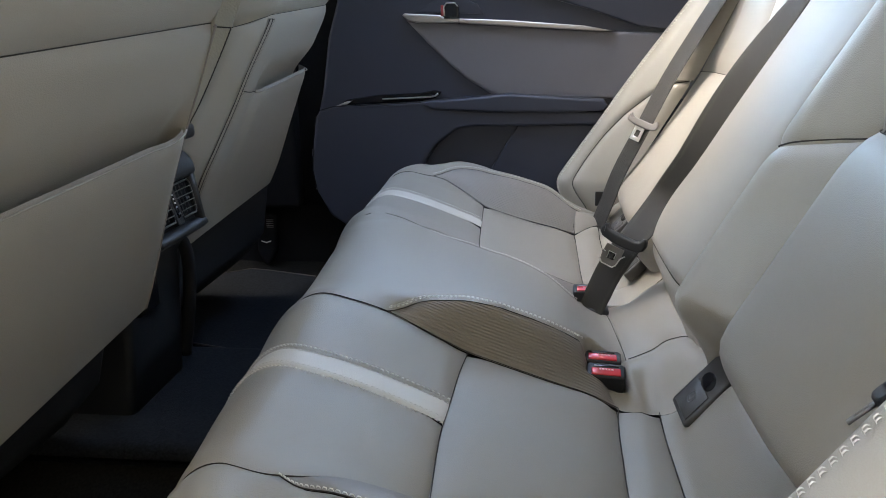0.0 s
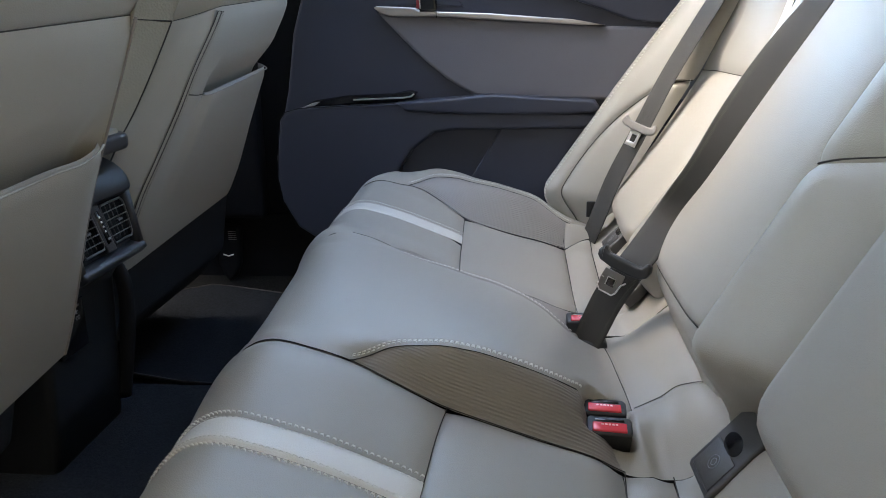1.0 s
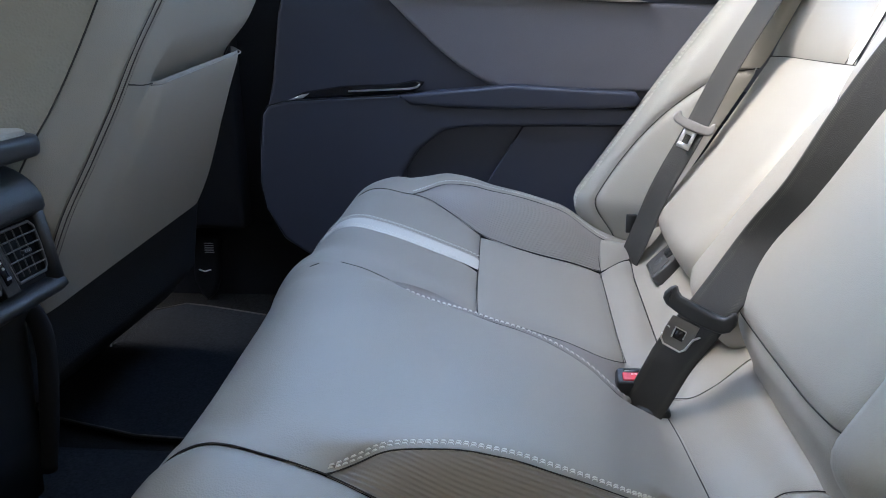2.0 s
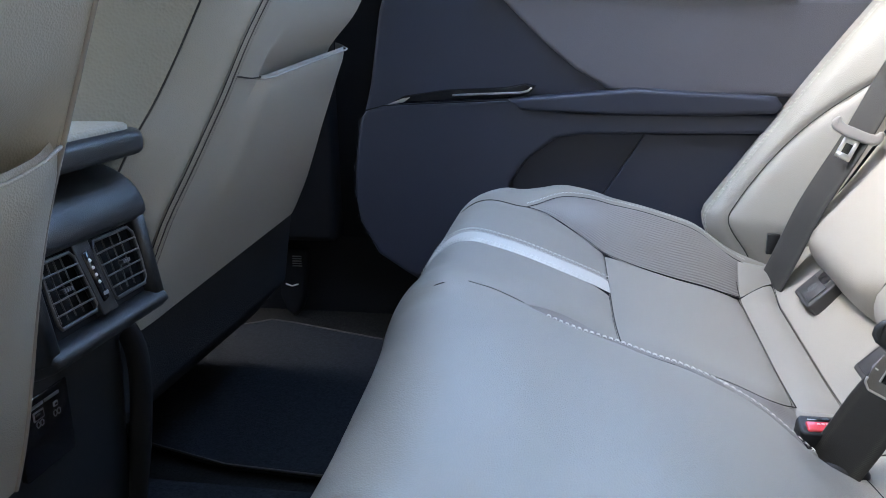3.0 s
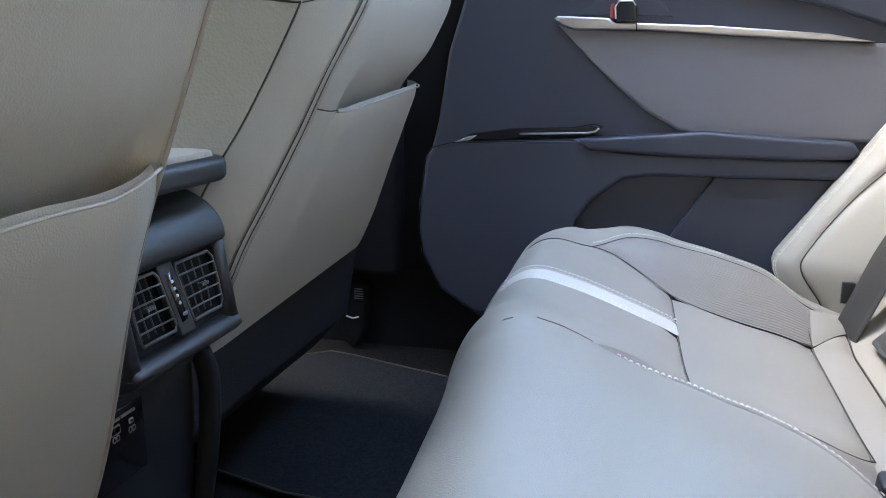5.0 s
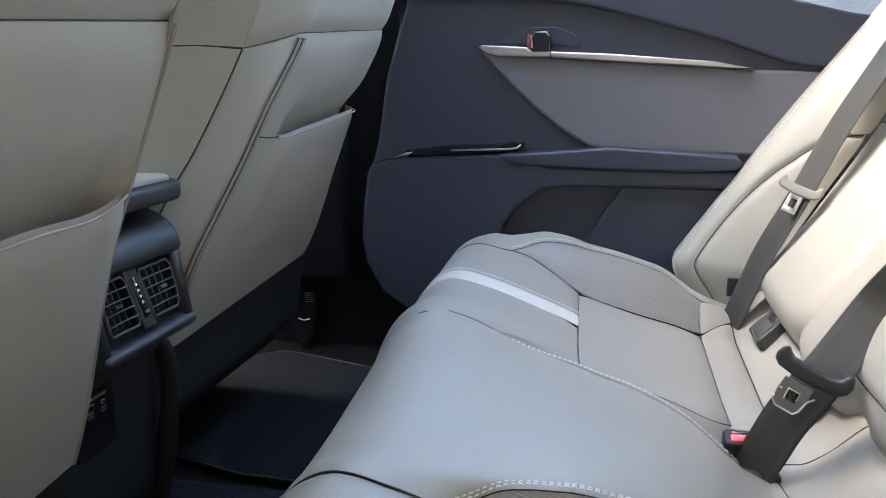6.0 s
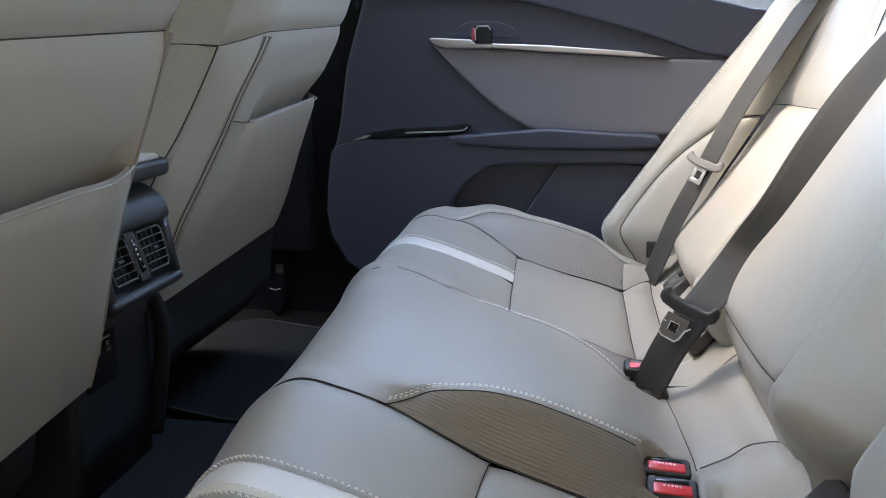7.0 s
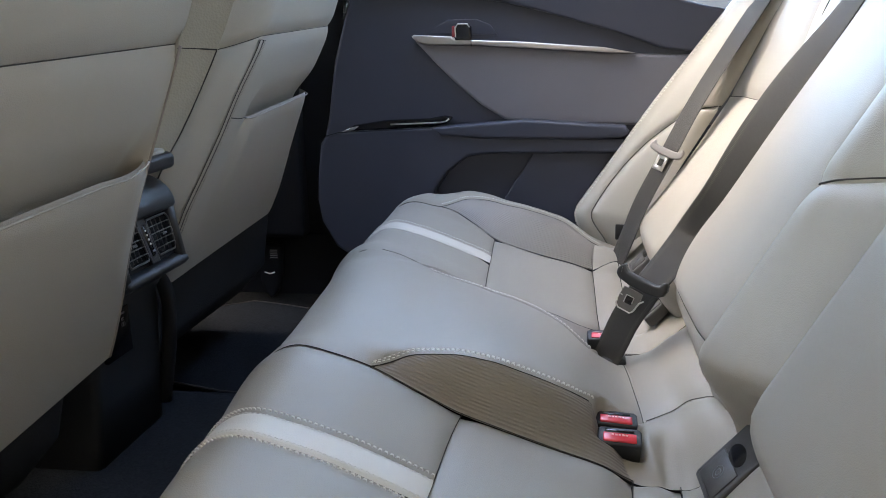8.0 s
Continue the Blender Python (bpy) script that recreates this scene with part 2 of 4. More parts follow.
def ribbon(points, ways, width, thick=0.0014, n=60):
    """A flat strap through points; ways: the direction across it at each point."""
    c = cv(*points)
    q = [Vector(v) for v in ways]

    def w(t):
        k = min(int(t * (len(q) - 1)), len(q) - 2)
        return q[k].lerp(q[k + 1], t * (len(q) - 1) - k)
    bm = bmesh.new()
    prev = None
    first = None
    for i in range(n + 1):
        t = i / n
        a = c(t)
        e = (c(min(t + 0.01, 1)) - c(max(t - 0.01, 0))).normalized()
        s = w(t)
        s = (s - e * s.dot(e)).normalized()
        u = s.cross(e)
        r = [bm.verts.new(a + s * (x * width / 2) + u * (z * thick)) for x, z in ((-1, 0), (-0.94, 0.55), (-0.8, 0.5), (0, 0.42), (0.8, 0.5), (0.94, 0.55), (1, 0), (0.94, -0.55), (-0.94, -0.55))]
        if prev:
            for k in range(len(r)):
                bm.faces.new((prev[k], prev[(k + 1) % len(r)], r[(k + 1) % len(r)], r[k]))
        else:
            first = r
        prev = r
    bm.faces.new(first[::-1])
    bm.faces.new(prev)
    bmesh.ops.recalc_face_normals(bm, faces=bm.faces)
    return bm


def strap_threads(points, ways, width, pitch=0.0017):
    """The slanting threads woven along both edges of a flat strap, one mesh."""
    c = cv(*points)
    q = [Vector(v) for v in ways]
    run = sum((Vector(b) - Vector(a)).length for a, b in zip(points, points[1:]))
    bm = bmesh.new()
    for i in range(int(run / pitch)):
        t = (i + 0.5) * pitch / run
        k = min(int(t * (len(q) - 1)), len(q) - 2)
        s = q[k].lerp(q[k + 1], t * (len(q) - 1) - k)
        a = c(t)
        e = (c(min(t + 0.01, 1)) - c(max(t - 0.01, 0))).normalized()
        s = (s - e * s.dot(e)).normalized()
        u = s.cross(e)
        for g in (-0.74, 0.74):
            w = (s + e * (0.35 if g > 0 else -0.35)).normalized()
            for h in (-1, 1):
                o = a + s * (g * width / 2) + u * (h * 0.00078)
                vs = [bm.verts.new(o + w * (x * 0.0040) + e * (y * 0.00034)) for x, y in ((-1, 0), (0, -1), (1, 0), (0, 1))]
                top = bm.verts.new(o + u * (h * 0.00035))
                for j in range(4):
                    bm.faces.new((vs[j], vs[(j + 1) % 4], top))
    return bm


def belt(parent, points, ways, width=0.047):
    part("webbing", ribbon(points, ways, width), WEBBING, parent)
    tagged(part("edge_thread", strap_threads(points, ways, width), WEBTHREAD, parent), kind="stuff")


def merge(*bms):
    out = bmesh.new()
    for b in bms:
        me = bpy.data.meshes.new("t")
        b.to_mesh(me)
        b.free()
        out.from_mesh(me)
        bpy.data.meshes.remove(me)
    return out


# ---- rear seat cushion ----
Z_POCKET = table([(-0.12, 0.246), (-0.10, 0.256), (-0.072, 0.268), (-0.035, 0.278), (0.003, 0.270), (0.04, 0.258), (0.078, 0.243), (0.116, 0.227), (0.137, 0.217), (0.20, 0.196), (0.26, 0.176), (0.322, 0.156), (0.36, 0.154), (0.385, 0.166), (0.43, 0.208), (0.5, 0.222)])
Z_HUMP = table([(-0.12, 0.262), (-0.10, 0.271), (-0.06, 0.285), (-0.02, 0.291), (0.03, 0.285), (0.08, 0.277), (0.121, 0.277), (0.161, 0.271), (0.202, 0.257), (0.243, 0.236), (0.285, 0.204), (0.325, 0.178), (0.36, 0.180), (0.40, 0.204), (0.5, 0.22)])
HUMP_OUT = table([(-0.08, 0.182), (-0.02, 0.177), (0.042, 0.177), (0.09, 0.176), (0.137, 0.175), (0.22, 0.178), (0.322, 0.174), (0.45, 0.180)])
HUMP_IN = table([(-0.08, 0.140), (-0.02, 0.140), (0.042, 0.148), (0.08, 0.146), (0.137, 0.145), (0.20, 0.142), (0.245, 0.130), (0.288, 0.103), (0.45, 0.10)])
BOL = table([(-0.1, 0.004), (0.0, 0.006), (0.03, 0.014), (0.075, 0.034), (0.132, 0.046), (0.189, 0.051), (0.246, 0.052), (0.303, 0.040), (0.37, 0.02)])
NOSE = 0.15


def hump_out(x, y):
    """The foot of the raised middle, gentler on its far side."""
    return HUMP_OUT(x) + (0.048 * sstep(0.035, 0.12, x) * sstep(0.34, 0.26, x) if y > 0 else 0.0)


def crest(y):
    a = abs(y)
    return -0.037 + 0.050 * sstep(0.54, 0.70, a) + 0.008 * sstep(0.25, 0.05, abs(y + 0.04)) + 0.012 * sstep(-0.36, -0.56, y)


def skew(y):
    """The bench stands a little askew to the doors."""
    return 0.009 - 0.018 * sstep(-0.15, 0.30, y)


def top(x, y):
    a = abs(y)
    x -= skew(y)
    z = Z_POCKET(x) + (BOL(x) + 0.007 * sstep(0.55, 0.61, a) * sstep(-0.02, 0.06, x) * sstep(0.34, 0.24, x)) * sstep(0.49, 0.575, a) - 0.06 * sstep(0.605 - 0.015 * sstep(0.05, 0.15, x), 0.70, a) ** 1.5
    h = abs(y + 0.03)
    z += (0.006 + 0.011 * sstep(0.13, 0.03, x)) * sstep(0.30, 0.19, h) * sstep(0.32, 0.28, x)
    w = 1 - sstep(HUMP_IN(x), hump_out(x, y), h)
    zh = Z_HUMP(x) + 0.006 * (1 - (h / 0.15) ** 2) - 0.10 * (y + 0.175) * sstep(0.025, 0.17, x) * sstep(0.40, 0.30, x)
    z = z + (zh - z) * w + 0.028 * y
    z += 0.011 * sstep(0.365, 0.40, x) * sstep(-0.19, -0.225, y)
    fold = sstep(-0.215, -0.19, y) * sstep(-0.135, -0.16, y)
    z += fold * (0.004 * math.exp(-((x - 0.331 + 0.25 * (y + 0.17)) / 0.007) ** 2) - 0.003 * math.exp(-((x - 0.346) / 0.007) ** 2))
    return z - 0.024 * sstep(0.030, 0.018, abs(x - 0.299)) * sstep(0.030, 0.022, abs(y + 0.150))


def cushion(u, y):
    """The seat cushion's skin: u runs back from the front crest, or down the front where negative."""
    xc = crest(y) + skew(y)
    if u >= 0:
        return (xc + u, y, top(xc + u, y))
    z0 = top(xc, y)
    if u > -NOSE:
        f = -u / NOSE * math.pi / 2
        return (xc - 0.068 * math.sin(f), y, z0 - 0.105 * (1 - math.cos(f)))
    d = -u - NOSE
    return (xc - 0.068 + 0.25 * d, y, z0 - 0.105 - d)


BOTTOM = -0.28
bench = thing("rear_seat_cushion", "greige leather rear bench cushion with pale strips and raised middle", "car seat")


for s in (-1, 1):
    def C(*pts):
        return cv(*[(u, s * a) for u, a in pts])

    def X(x, a):
        return (x - crest(s * a), a)

    def A(x):
        """The seam at the foot of the raised middle."""
        return hump_out(x, s) - 0.03 * s

    def E(x):
        """The raised middle's upper edge."""
        return HUMP_IN(x) - 0.03 * s

    def front(a):
        return 0.128 + 0.009 * (0.5 - a) / 0.3
    fl = s < 0
    BE = 0.530 if s < 0 else 0.507
    R1, R2, R2B = (0.312, 0.358, 0.374) if s < 0 else (0.311, 0.358, 0.360)
    xs = (-0.02, 0.0, 0.042, 0.09)
    xe = front(A(0.137))
    nose = ((BOTTOM, A(-0.08) + 0.01), (-NOSE, A(-0.08) + 0.006), (-0.05, A(-0.06)))
    inner = (*nose, *[X(x, A(x)) for x in xs], X(xe, A(xe)))
    g = -0.009 if s < 0 else 0.004
    e0, e1 = Vector(X(xe, A(xe))), Vector(X(front(0.497), 0.497))

    def across(a):
        """A point of the straight seam behind the front panels."""
        return tuple(e0.lerp(e1, (a - e0.y) / (e1.y - e0.y)))
    strip_in = ((BOTTOM, 0.334 + g), (-NOSE, 0.336 + g), (-0.05, 0.338 + g), X(0.0, 0.338 + g), X(0.06, 0.337 + g), across(0.339 + g))
    strip_out = ((BOTTOM, 0.374 + g), (-NOSE, 0.376 + g), (-0.05, 0.378 + g), X(0.0, 0.378 + g), X(0.06, 0.377 + g), across(0.379 + g))
    outer = ((BOTTOM, 0.545), (-NOSE, 0.545), (-0.05, 0.540), X(0.018, 0.542), X(0.07, 0.520), X(front(0.497), 0.497))
    part("front_panel", upholstery(cushion, C(*inner), C(*strip_in), 60, 14, flip=fl, edges=(0, 1, 1 if s < 0 else lambda t: sstep(0.79, 0.92, t), 0.4)), LEATHER, bench)
    part("pale_strip", upholstery(cushion, C(*strip_in), C(*strip_out), 60, 16, flip=fl, puff=0.0020, radius=0.0025), WHITE, bench, "pale leather accent strip with stitched edges")
    part("front_panel", upholstery(cushion, C(*strip_out), C(*outer), 60, 18, flip=fl, edges=(0, 1, 0.4, 1)), LEATHER, bench)
    for row in (inner, outer) if s < 0 else (outer,):
        seam(cushion, C(*row), bench, 0.0034, t0=0.3)
    for row in (strip_in, strip_out):
        seam(cushion, C(*row), bench, 0.0024, 0.0005, t0=0.3)
    seam(cushion, C(X(xe, A(xe)), X(front(0.497), 0.497)), bench, 0.0026)
    for row, d in ((strip_in, -0.0040), (strip_in, 0.0050), (strip_out, 0.0060), (strip_out, -0.0050)):
        c = C(*[(u, a + d) for u, a in row])
        big = (d < 0) == (row is strip_in)
        part("stitching", stitches(cushion, c, 84, length=0.0040, width=0.0021 if big else 0.0011, lift=0.0009), THREAD, bench)
    lo_in = [X(x, A(x) if x < 0.30 else 0.205) for x in (xe, 0.16, 0.20, 0.24, 0.28, R1)]
    lo_out = (X(front(0.497), 0.497), X(0.19, 0.494), X(0.26, BE - 0.006), X(R1, BE))
    part("insert", upholstery(cushion, C(*lo_in), C(*lo_out), 30, 44, flip=fl, swell=0.003), LEATHER, bench)
    part("rear_panel", upholstery(cushion, C(X(R1, 0.205), X(R2, 0.207)), C(X(R1, BE), X(R2B, 0.545)), 10, 40, flip=fl, swell=0.003), LEATHER, bench)
    part("rear_panel", upholstery(cushion, C(X(R2, 0.207), X(0.47, 0.21)), C(X(R2B, 0.545), X(0.47, 0.60)), 16, 30, flip=fl, edges=(1, 0, 1, 1)), LEATHER, bench)
    part("rear_corner", upholstery(cushion, C(X(R1, BE), X(R2B, 0.545), X(0.47, 0.60)), C(X(R1, 0.572), X(R2, 0.60), X(0.47, 0.66)), 16, 8, flip=fl, edges=(1, 0, 1, 1)), LEATHER, bench)
    seam(cushion, C(X(R1, 0.205), X(R1, BE)), bench)
    seam(cushion, C(X(R1, BE), X(R1, 0.572)), bench)
    seam(cushion, C(X(R2, 0.207), X(R2B, 0.545)), bench, 0.0018)
    seam(cushion, C(*lo_in), bench)
    seam(cushion, C(*lo_out), bench)
    arc = [X(0.042, A(0.042)), X(0.058, A(0.058) - 0.013), X(0.08, E(0.08) + 0.005)] + [X(x, E(x) + 0.002) for x in (0.12, 0.16, 0.20, 0.245, 0.285)]
    if s > 0:
        arc = [X(0.042, A(0.042)), X(0.060, 0.125), X(0.088, E(0.088) + 0.002)] + [X(x, E(x) + 0.002) for x in (0.12, 0.16, 0.20, 0.245, 0.285)]
    foot = [X(0.042, A(0.042)), X(0.09, A(0.09))] + lo_in
    part("ribbed_side", upholstery(cushion, C(*arc), C(*foot), 150, 110, flip=fl, puff=0.004, ribs=0.0042, edges=(1, 1, 1, 1) if s < 0 else (0, 1, lambda t: sstep(0.12, 0.4, t), lambda t: sstep(0.12, 0.4, t))), RIBBED, bench, "ribbed leather side of the middle seat")
    for d in (-0.0018, -0.0046):
        part("stitching", stitches(cushion, C(*[(u, a + d) for u, a in (arc[:-1] + [X(0.272, E(0.272) + 0.002)] if s < 0 else arc[1:])]), 46 if s < 0 else 42, width=0.0015, length=0.0042, lift=0.0008), THREAD, bench)
    seam(cushion, C(*arc), bench, 0.0035)
    if s > 0:
        seam(cushion, C(X(-0.014, A(-0.014) + 0.009), X(0.008, A(0.008) + 0.009), X(0.040, A(0.042))), bench, -0.0002, 0.0005)
        seam(cushion, C(X(-0.049, 0.137), X(-0.036, 0.142)), bench, -0.0001, 0.0005)
    ea = E(0.285) + 0.002
    wedge = (X(0.332, 0.1115), X(0.352, 0.100), X(0.375, 0.091), X(0.393, 0.104), X(0.43, 0.12)) if s < 0 else (X(0.325, 0.130), X(0.36, 0.129), X(0.40, 0.128), X(0.43, 0.128))
    seam(cushion, C(*wedge), bench)
    part("corner", upholstery(cushion, C(X(0.285, ea), *wedge), C(X(R1, 0.205), X(R2, 0.207), X(0.42, 0.21), X(0.47, 0.21)), 44, 30, flip=fl, edges=(1, 0, 1, 1)), LEATHER, bench)
    barc = (X(0.018, 0.542), X(0.05, 0.566), X(0.10, 0.580), X(0.18, 0.588), X(0.26, 0.586), X(0.325, 0.572))
    bfoot = (X(0.018, 0.542), X(0.07, 0.520), X(front(0.497), 0.497), X(0.19, 0.494), X(0.26, BE - 0.006), X(R1, BE))
    part("ribbed_bolster", upholstery(cushion, C(*bfoot), C(*barc), 110, 130, flip=fl, puff=0.004, ribs=0.0042, rib_from=0, rib_depth=0.0005), RIBBED, bench, "ribbed leather side bolster")
    part("stitching", stitches(cushion, C(*[(u, a + 0.004) for u, a in barc]), 62, width=0.0014, length=0.0042, lift=0.0008), THREAD, bench)
    seam(cushion, C(*barc), bench, 0.0035)
    bl = ((BOTTOM, 0.545), (-NOSE, 0.545), (-0.05, 0.540), *barc, X(R2, 0.60), X(0.42, 0.63))
    bo = ((BOTTOM, 0.70), (-NOSE, 0.70), (-0.05, 0.70), *[X(x, 0.70) for x in (0.018, 0.05, 0.10, 0.18, 0.26, 0.325, R2, 0.42)])
    part("bolster", upholstery(cushion, C(*bl), C(*bo), 70, 18, flip=fl, edges=(0, 0, 1, 0)), LEATHER, bench)


def middle(s):
    o = -0.03 * s
    f = lambda x, h: (x - crest(s * (h + o)), s * (h + o))
    first = [(u, s * a) for u, a in ((BOTTOM, HUMP_OUT(-0.08) + o + 0.01), (-NOSE, HUMP_OUT(-0.08) + o + 0.006), (-0.05, HUMP_OUT(-0.06) + o))]
    return cv(*first, *[f(x, hump_out(x, s)) for x in (-0.02, 0.0, 0.042)], *([f(0.058, HUMP_OUT(0.058) - 0.013), f(0.08, HUMP_IN(0.08) + 0.005), f(0.12, HUMP_IN(0.12) + 0.002), f(0.16, HUMP_IN(0.16) + 0.002)] if s < 0 else [f(0.060, 0.155), f(0.088, HUMP_IN(0.088) + 0.002), f(0.12, HUMP_IN(0.12) + 0.002), f(0.16, HUMP_IN(0.16) + 0.002)]), *[f(x, HUMP_IN(x) + 0.002) for x in (0.20, 0.245, 0.285)], (0.328 - crest(s * 0.125), s * 0.128))


part("middle_panel", upholstery(cushion, middle(-1), middle(1), 90, 36, edges=(0, 1, 1, lambda t: sstep(0.55, 0.72, t)), puff=0.004), LEATHER, bench, "smooth leather top of the raised middle seat")
part("rear_panel", upholstery(cushion, cv((0.328 - crest(-0.125), -0.116), (0.345 - crest(-0.1), -0.104), (0.375 - crest(-0.09), -0.091), (0.393 - crest(-0.1), -0.104), (0.43 - crest(-0.12), -0.12)), cv((0.328 - crest(0.125), 0.130), (0.43 - crest(0.128), 0.128)), 16, 26, edges=(1, 0, 1, 1)), LEATHER, bench)
seam(cushion, cv((0.328 - crest(-0.125), -0.116), (0.328 - crest(0), 0.0), (0.328 - crest(0.125), 0.130)), bench)


# ---- rear seat back ----
D_NEAR = table([(0, 0.015), (0.08, 0.014), (0.122, 0.009), (0.142, -0.003), (0.153, 0.013), (0.166, 0.023), (0.182, 0.023), (0.212, 0.008), (0.255, -0.016), (0.298, -0.037), (0.318, -0.024), (0.345, -0.004), (0.40, 0.0), (0.45, 0.0)])
D_FAR = table([(0.50, -0.002), (0.55, -0.004), (0.575, -0.009), (0.59, 0.008), (0.612, 0.052), (0.635, 0.093), (0.66, 0.112), (0.69, 0.110), (0.715, 0.075), (0.76, -0.01)])
D_BACK = table([(0, 0.015), (0.08, 0.014), (0.126, 0.008), (0.142, -0.022), (0.158, 0.004), (0.18, 0.013), (0.20, 0.015), (0.26, 0.006), (0.300, -0.012), (0.33, -0.004), (0.40, 0.0), (0.50, -0.002), (0.55, -0.008), (0.578, -0.018), (0.592, 0.010), (0.61, 0.058), (0.63, 0.095), (0.655, 0.112), (0.685, 0.104), (0.72, 0.06), (0.76, -0.01)])


NEAR_A, NEAR_Y = (0.0, 0.10, 0.14, 0.31, 0.40, 0.58, 0.76), (0.0, 0.112, 0.164, 0.309, 0.402, 0.64, 0.82)


def wide(s, a):
    """The seat by the open door is wider than its fellow."""
    return a if s > 0 else float(np.interp(a, NEAR_A, NEAR_Y))


def narrow(y):
    return y if y > 0 else float(np.interp(-y, NEAR_Y, NEAR_A))


FAR_DIP = table([(0.26, 0.0), (0.36, 0.017), (0.49, 0.040), (0.56, 0.034), (0.64, 0.014), (0.8, 0.0)])


def back(y, z):
    """The seat back's skin over y and height."""
    a = narrow(y)
    d = D_FAR(a) if y > 0.5 else D_NEAR(a) if -0.45 < y < 0 else D_BACK(a)
    if a > 0.578:
        d *= max(1.06 - (1.25 if y > 0 else 1.7) * (z - 0.28), 0.35)
    if y > 0:
        d -= FAR_DIP(z) * sstep(0.12, 0.34, a) * sstep(0.60, 0.55, a)
    else:
        d += 0.013 * sstep(0.29, 0.33, a) * sstep(0.58, 0.48, a) * sstep(0.24, 0.31, z)
    x = 0.385 + 0.55 * (z - 0.25) + 0.10 * max(z - 0.45, 0) ** 1.5 - d
    x += (0.075 if y > 0 else 0.075 + 0.085 * sstep(0.13, 0.27, a) * sstep(0.58, 0.50, a)) * sstep(0.265 if y > 0.14 else 0.292, 0.17 if y > 0.14 else 0.19, z) + 0.25 * max(z - 0.80, 0)
    return (x, y, z)


rest = thing("rear_bench", "greige leather rear seat back with side bolsters and pale strips", "car seat")
TOPZ = 0.82
TOWARDS = Vector((-0.85, -0.2, 0.5))
seam(back, cv((-0.166, 0.275), (0.0, 0.272), (0.128, 0.268)), rest)
part("middle_roll", upholstery(back, cv((-0.163, 0.190), (-0.166, 0.245), (-0.166, 0.275)), cv((0.125, 0.190), (0.128, 0.235), (0.128, 0.268)), 14, 26, swell=0.006, flip=False, edges=(0, 1, 1, 1)), LEATHER, rest)
part("middle_panel", upholstery(back, cv((-0.166, 0.275), (-0.168, 0.45), (-0.172, TOPZ)), cv((0.128, 0.268), (0.13, 0.45), (0.14, TOPZ)), 60, 30, puff=0.004, radius=0.008, swell=0.004, flip=False, edges=(1, 0, 1, 1)), LEATHER, rest)
for s in (-1, 1):
    fl = s < 0

    def C(*pts):
        return cv(*[(s * wide(s, a), z) for a, z in pts])
    e = 0.0 if s < 0 else -0.013
    b_in = ((0.146 + e, 0.195), (0.144 + e, 0.26), (0.144 + e, 0.36), (0.148 + e, 0.452))
    b_out = ((0.300, 0.195), (0.304, 0.28), (0.306, 0.36), (0.312, 0.480))
    part("inner_bolster", upholstery(back, C(*b_in), C(*b_out), 30, 24, flip=fl, puff=0.004, radius=0.008, swell=0.003), LEATHER, rest)
    part("inner_bolster", upholstery(back, C((0.148 + e, 0.452), (0.150 + e, TOPZ)), C((0.312, 0.480), (0.33, TOPZ)), 40, 24, flip=fl, puff=0.004, radius=0.008, swell=0.003, edges=(1, 0, 1, 1)), LEATHER, rest)
    i_in = ((0.302, 0.195), (0.304, 0.28), (0.306, 0.36), (0.313, 0.492))
    i_out = ((0.570, 0.195), (0.574, 0.28), (0.576, 0.36), (0.578, 0.488))
    part("insert", upholstery(back, C(*i_in), C(*i_out), 30, 30, flip=fl, swell=0.008, puff=0.004, radius=0.008), LEATHER, rest)
    h = 0.022 if s < 0 else 0.0
    p0, p1 = ((0.313, 0.492), (0.33, TOPZ)), ((0.335 + h, 0.492), (0.351 + h, TOPZ))
    q0, q1 = ((0.355 + h, 0.492), (0.371 + h, TOPZ)), ((0.578, 0.488), (0.59, TOPZ))
    part("ribbed_edge", upholstery(back, C(*p0), C(*p1), 30, 40, flip=fl, edges=(1, 0, 1, 1), swell=0.006, ribs=0.0042), RIBBED, rest, "ribbed leather edge of the seat back")
    part("pale_strip", upholstery(back, C(*p1), C(*q0), 40, 6, flip=fl, edges=(1, 0, 1, 1), puff=0.003, radius=0.004, swell=0.006), WHITE, rest, "pale leather accent strip")
    part("upper_insert", upholstery(back, C(*q0), C(*q1), 30, 20, flip=fl, edges=(1, 0, 1, 1), swell=0.010), LEATHER, rest)
    o2 = ((0.622, 0.185), (0.630, 0.28), (0.630, 0.34), (0.624, 0.39), (0.613, 0.43), (0.597, 0.462), (0.579, 0.470))
    o2t = ((0.579, 0.470), (0.5785, 0.488), (0.59, TOPZ))
    o1 = ((0.570, 0.185), (0.576, 0.28), (0.578, 0.36), (0.580, 0.468))
    o3 = ((0.648, 0.185), (0.648, 0.28), (0.648, 0.36), (0.648, 0.45), (0.646, 0.60), (0.642, TOPZ))
    o3a, o3b = ((0.648, 0.185), (0.648, 0.28), (0.648, 0.36), (0.648, 0.47)), ((0.648, 0.47), (0.646, 0.60), (0.642, TOPZ))
    for row in (b_in, b_out, o1, o2, o2t) if s < 0 else (b_in, b_out):
        seam(back, C(*row), rest, 0.0018, 0.0013)
    if s > 0:
        seam(back, C(*o2), rest, 0.0030, 0.0008)
    seam(back, C((0.150 + e, 0.452), (0.22, 0.468), (0.310, 0.480)), rest, 0.0028, 0.0010)
    seam(back, C((0.148 + e, 0.452), (0.150 + e, TOPZ)), rest, 0.0028, 0.0013)
    seam(back, C((0.312, 0.480), (0.33, TOPZ)), rest, 0.0028, 0.0013)
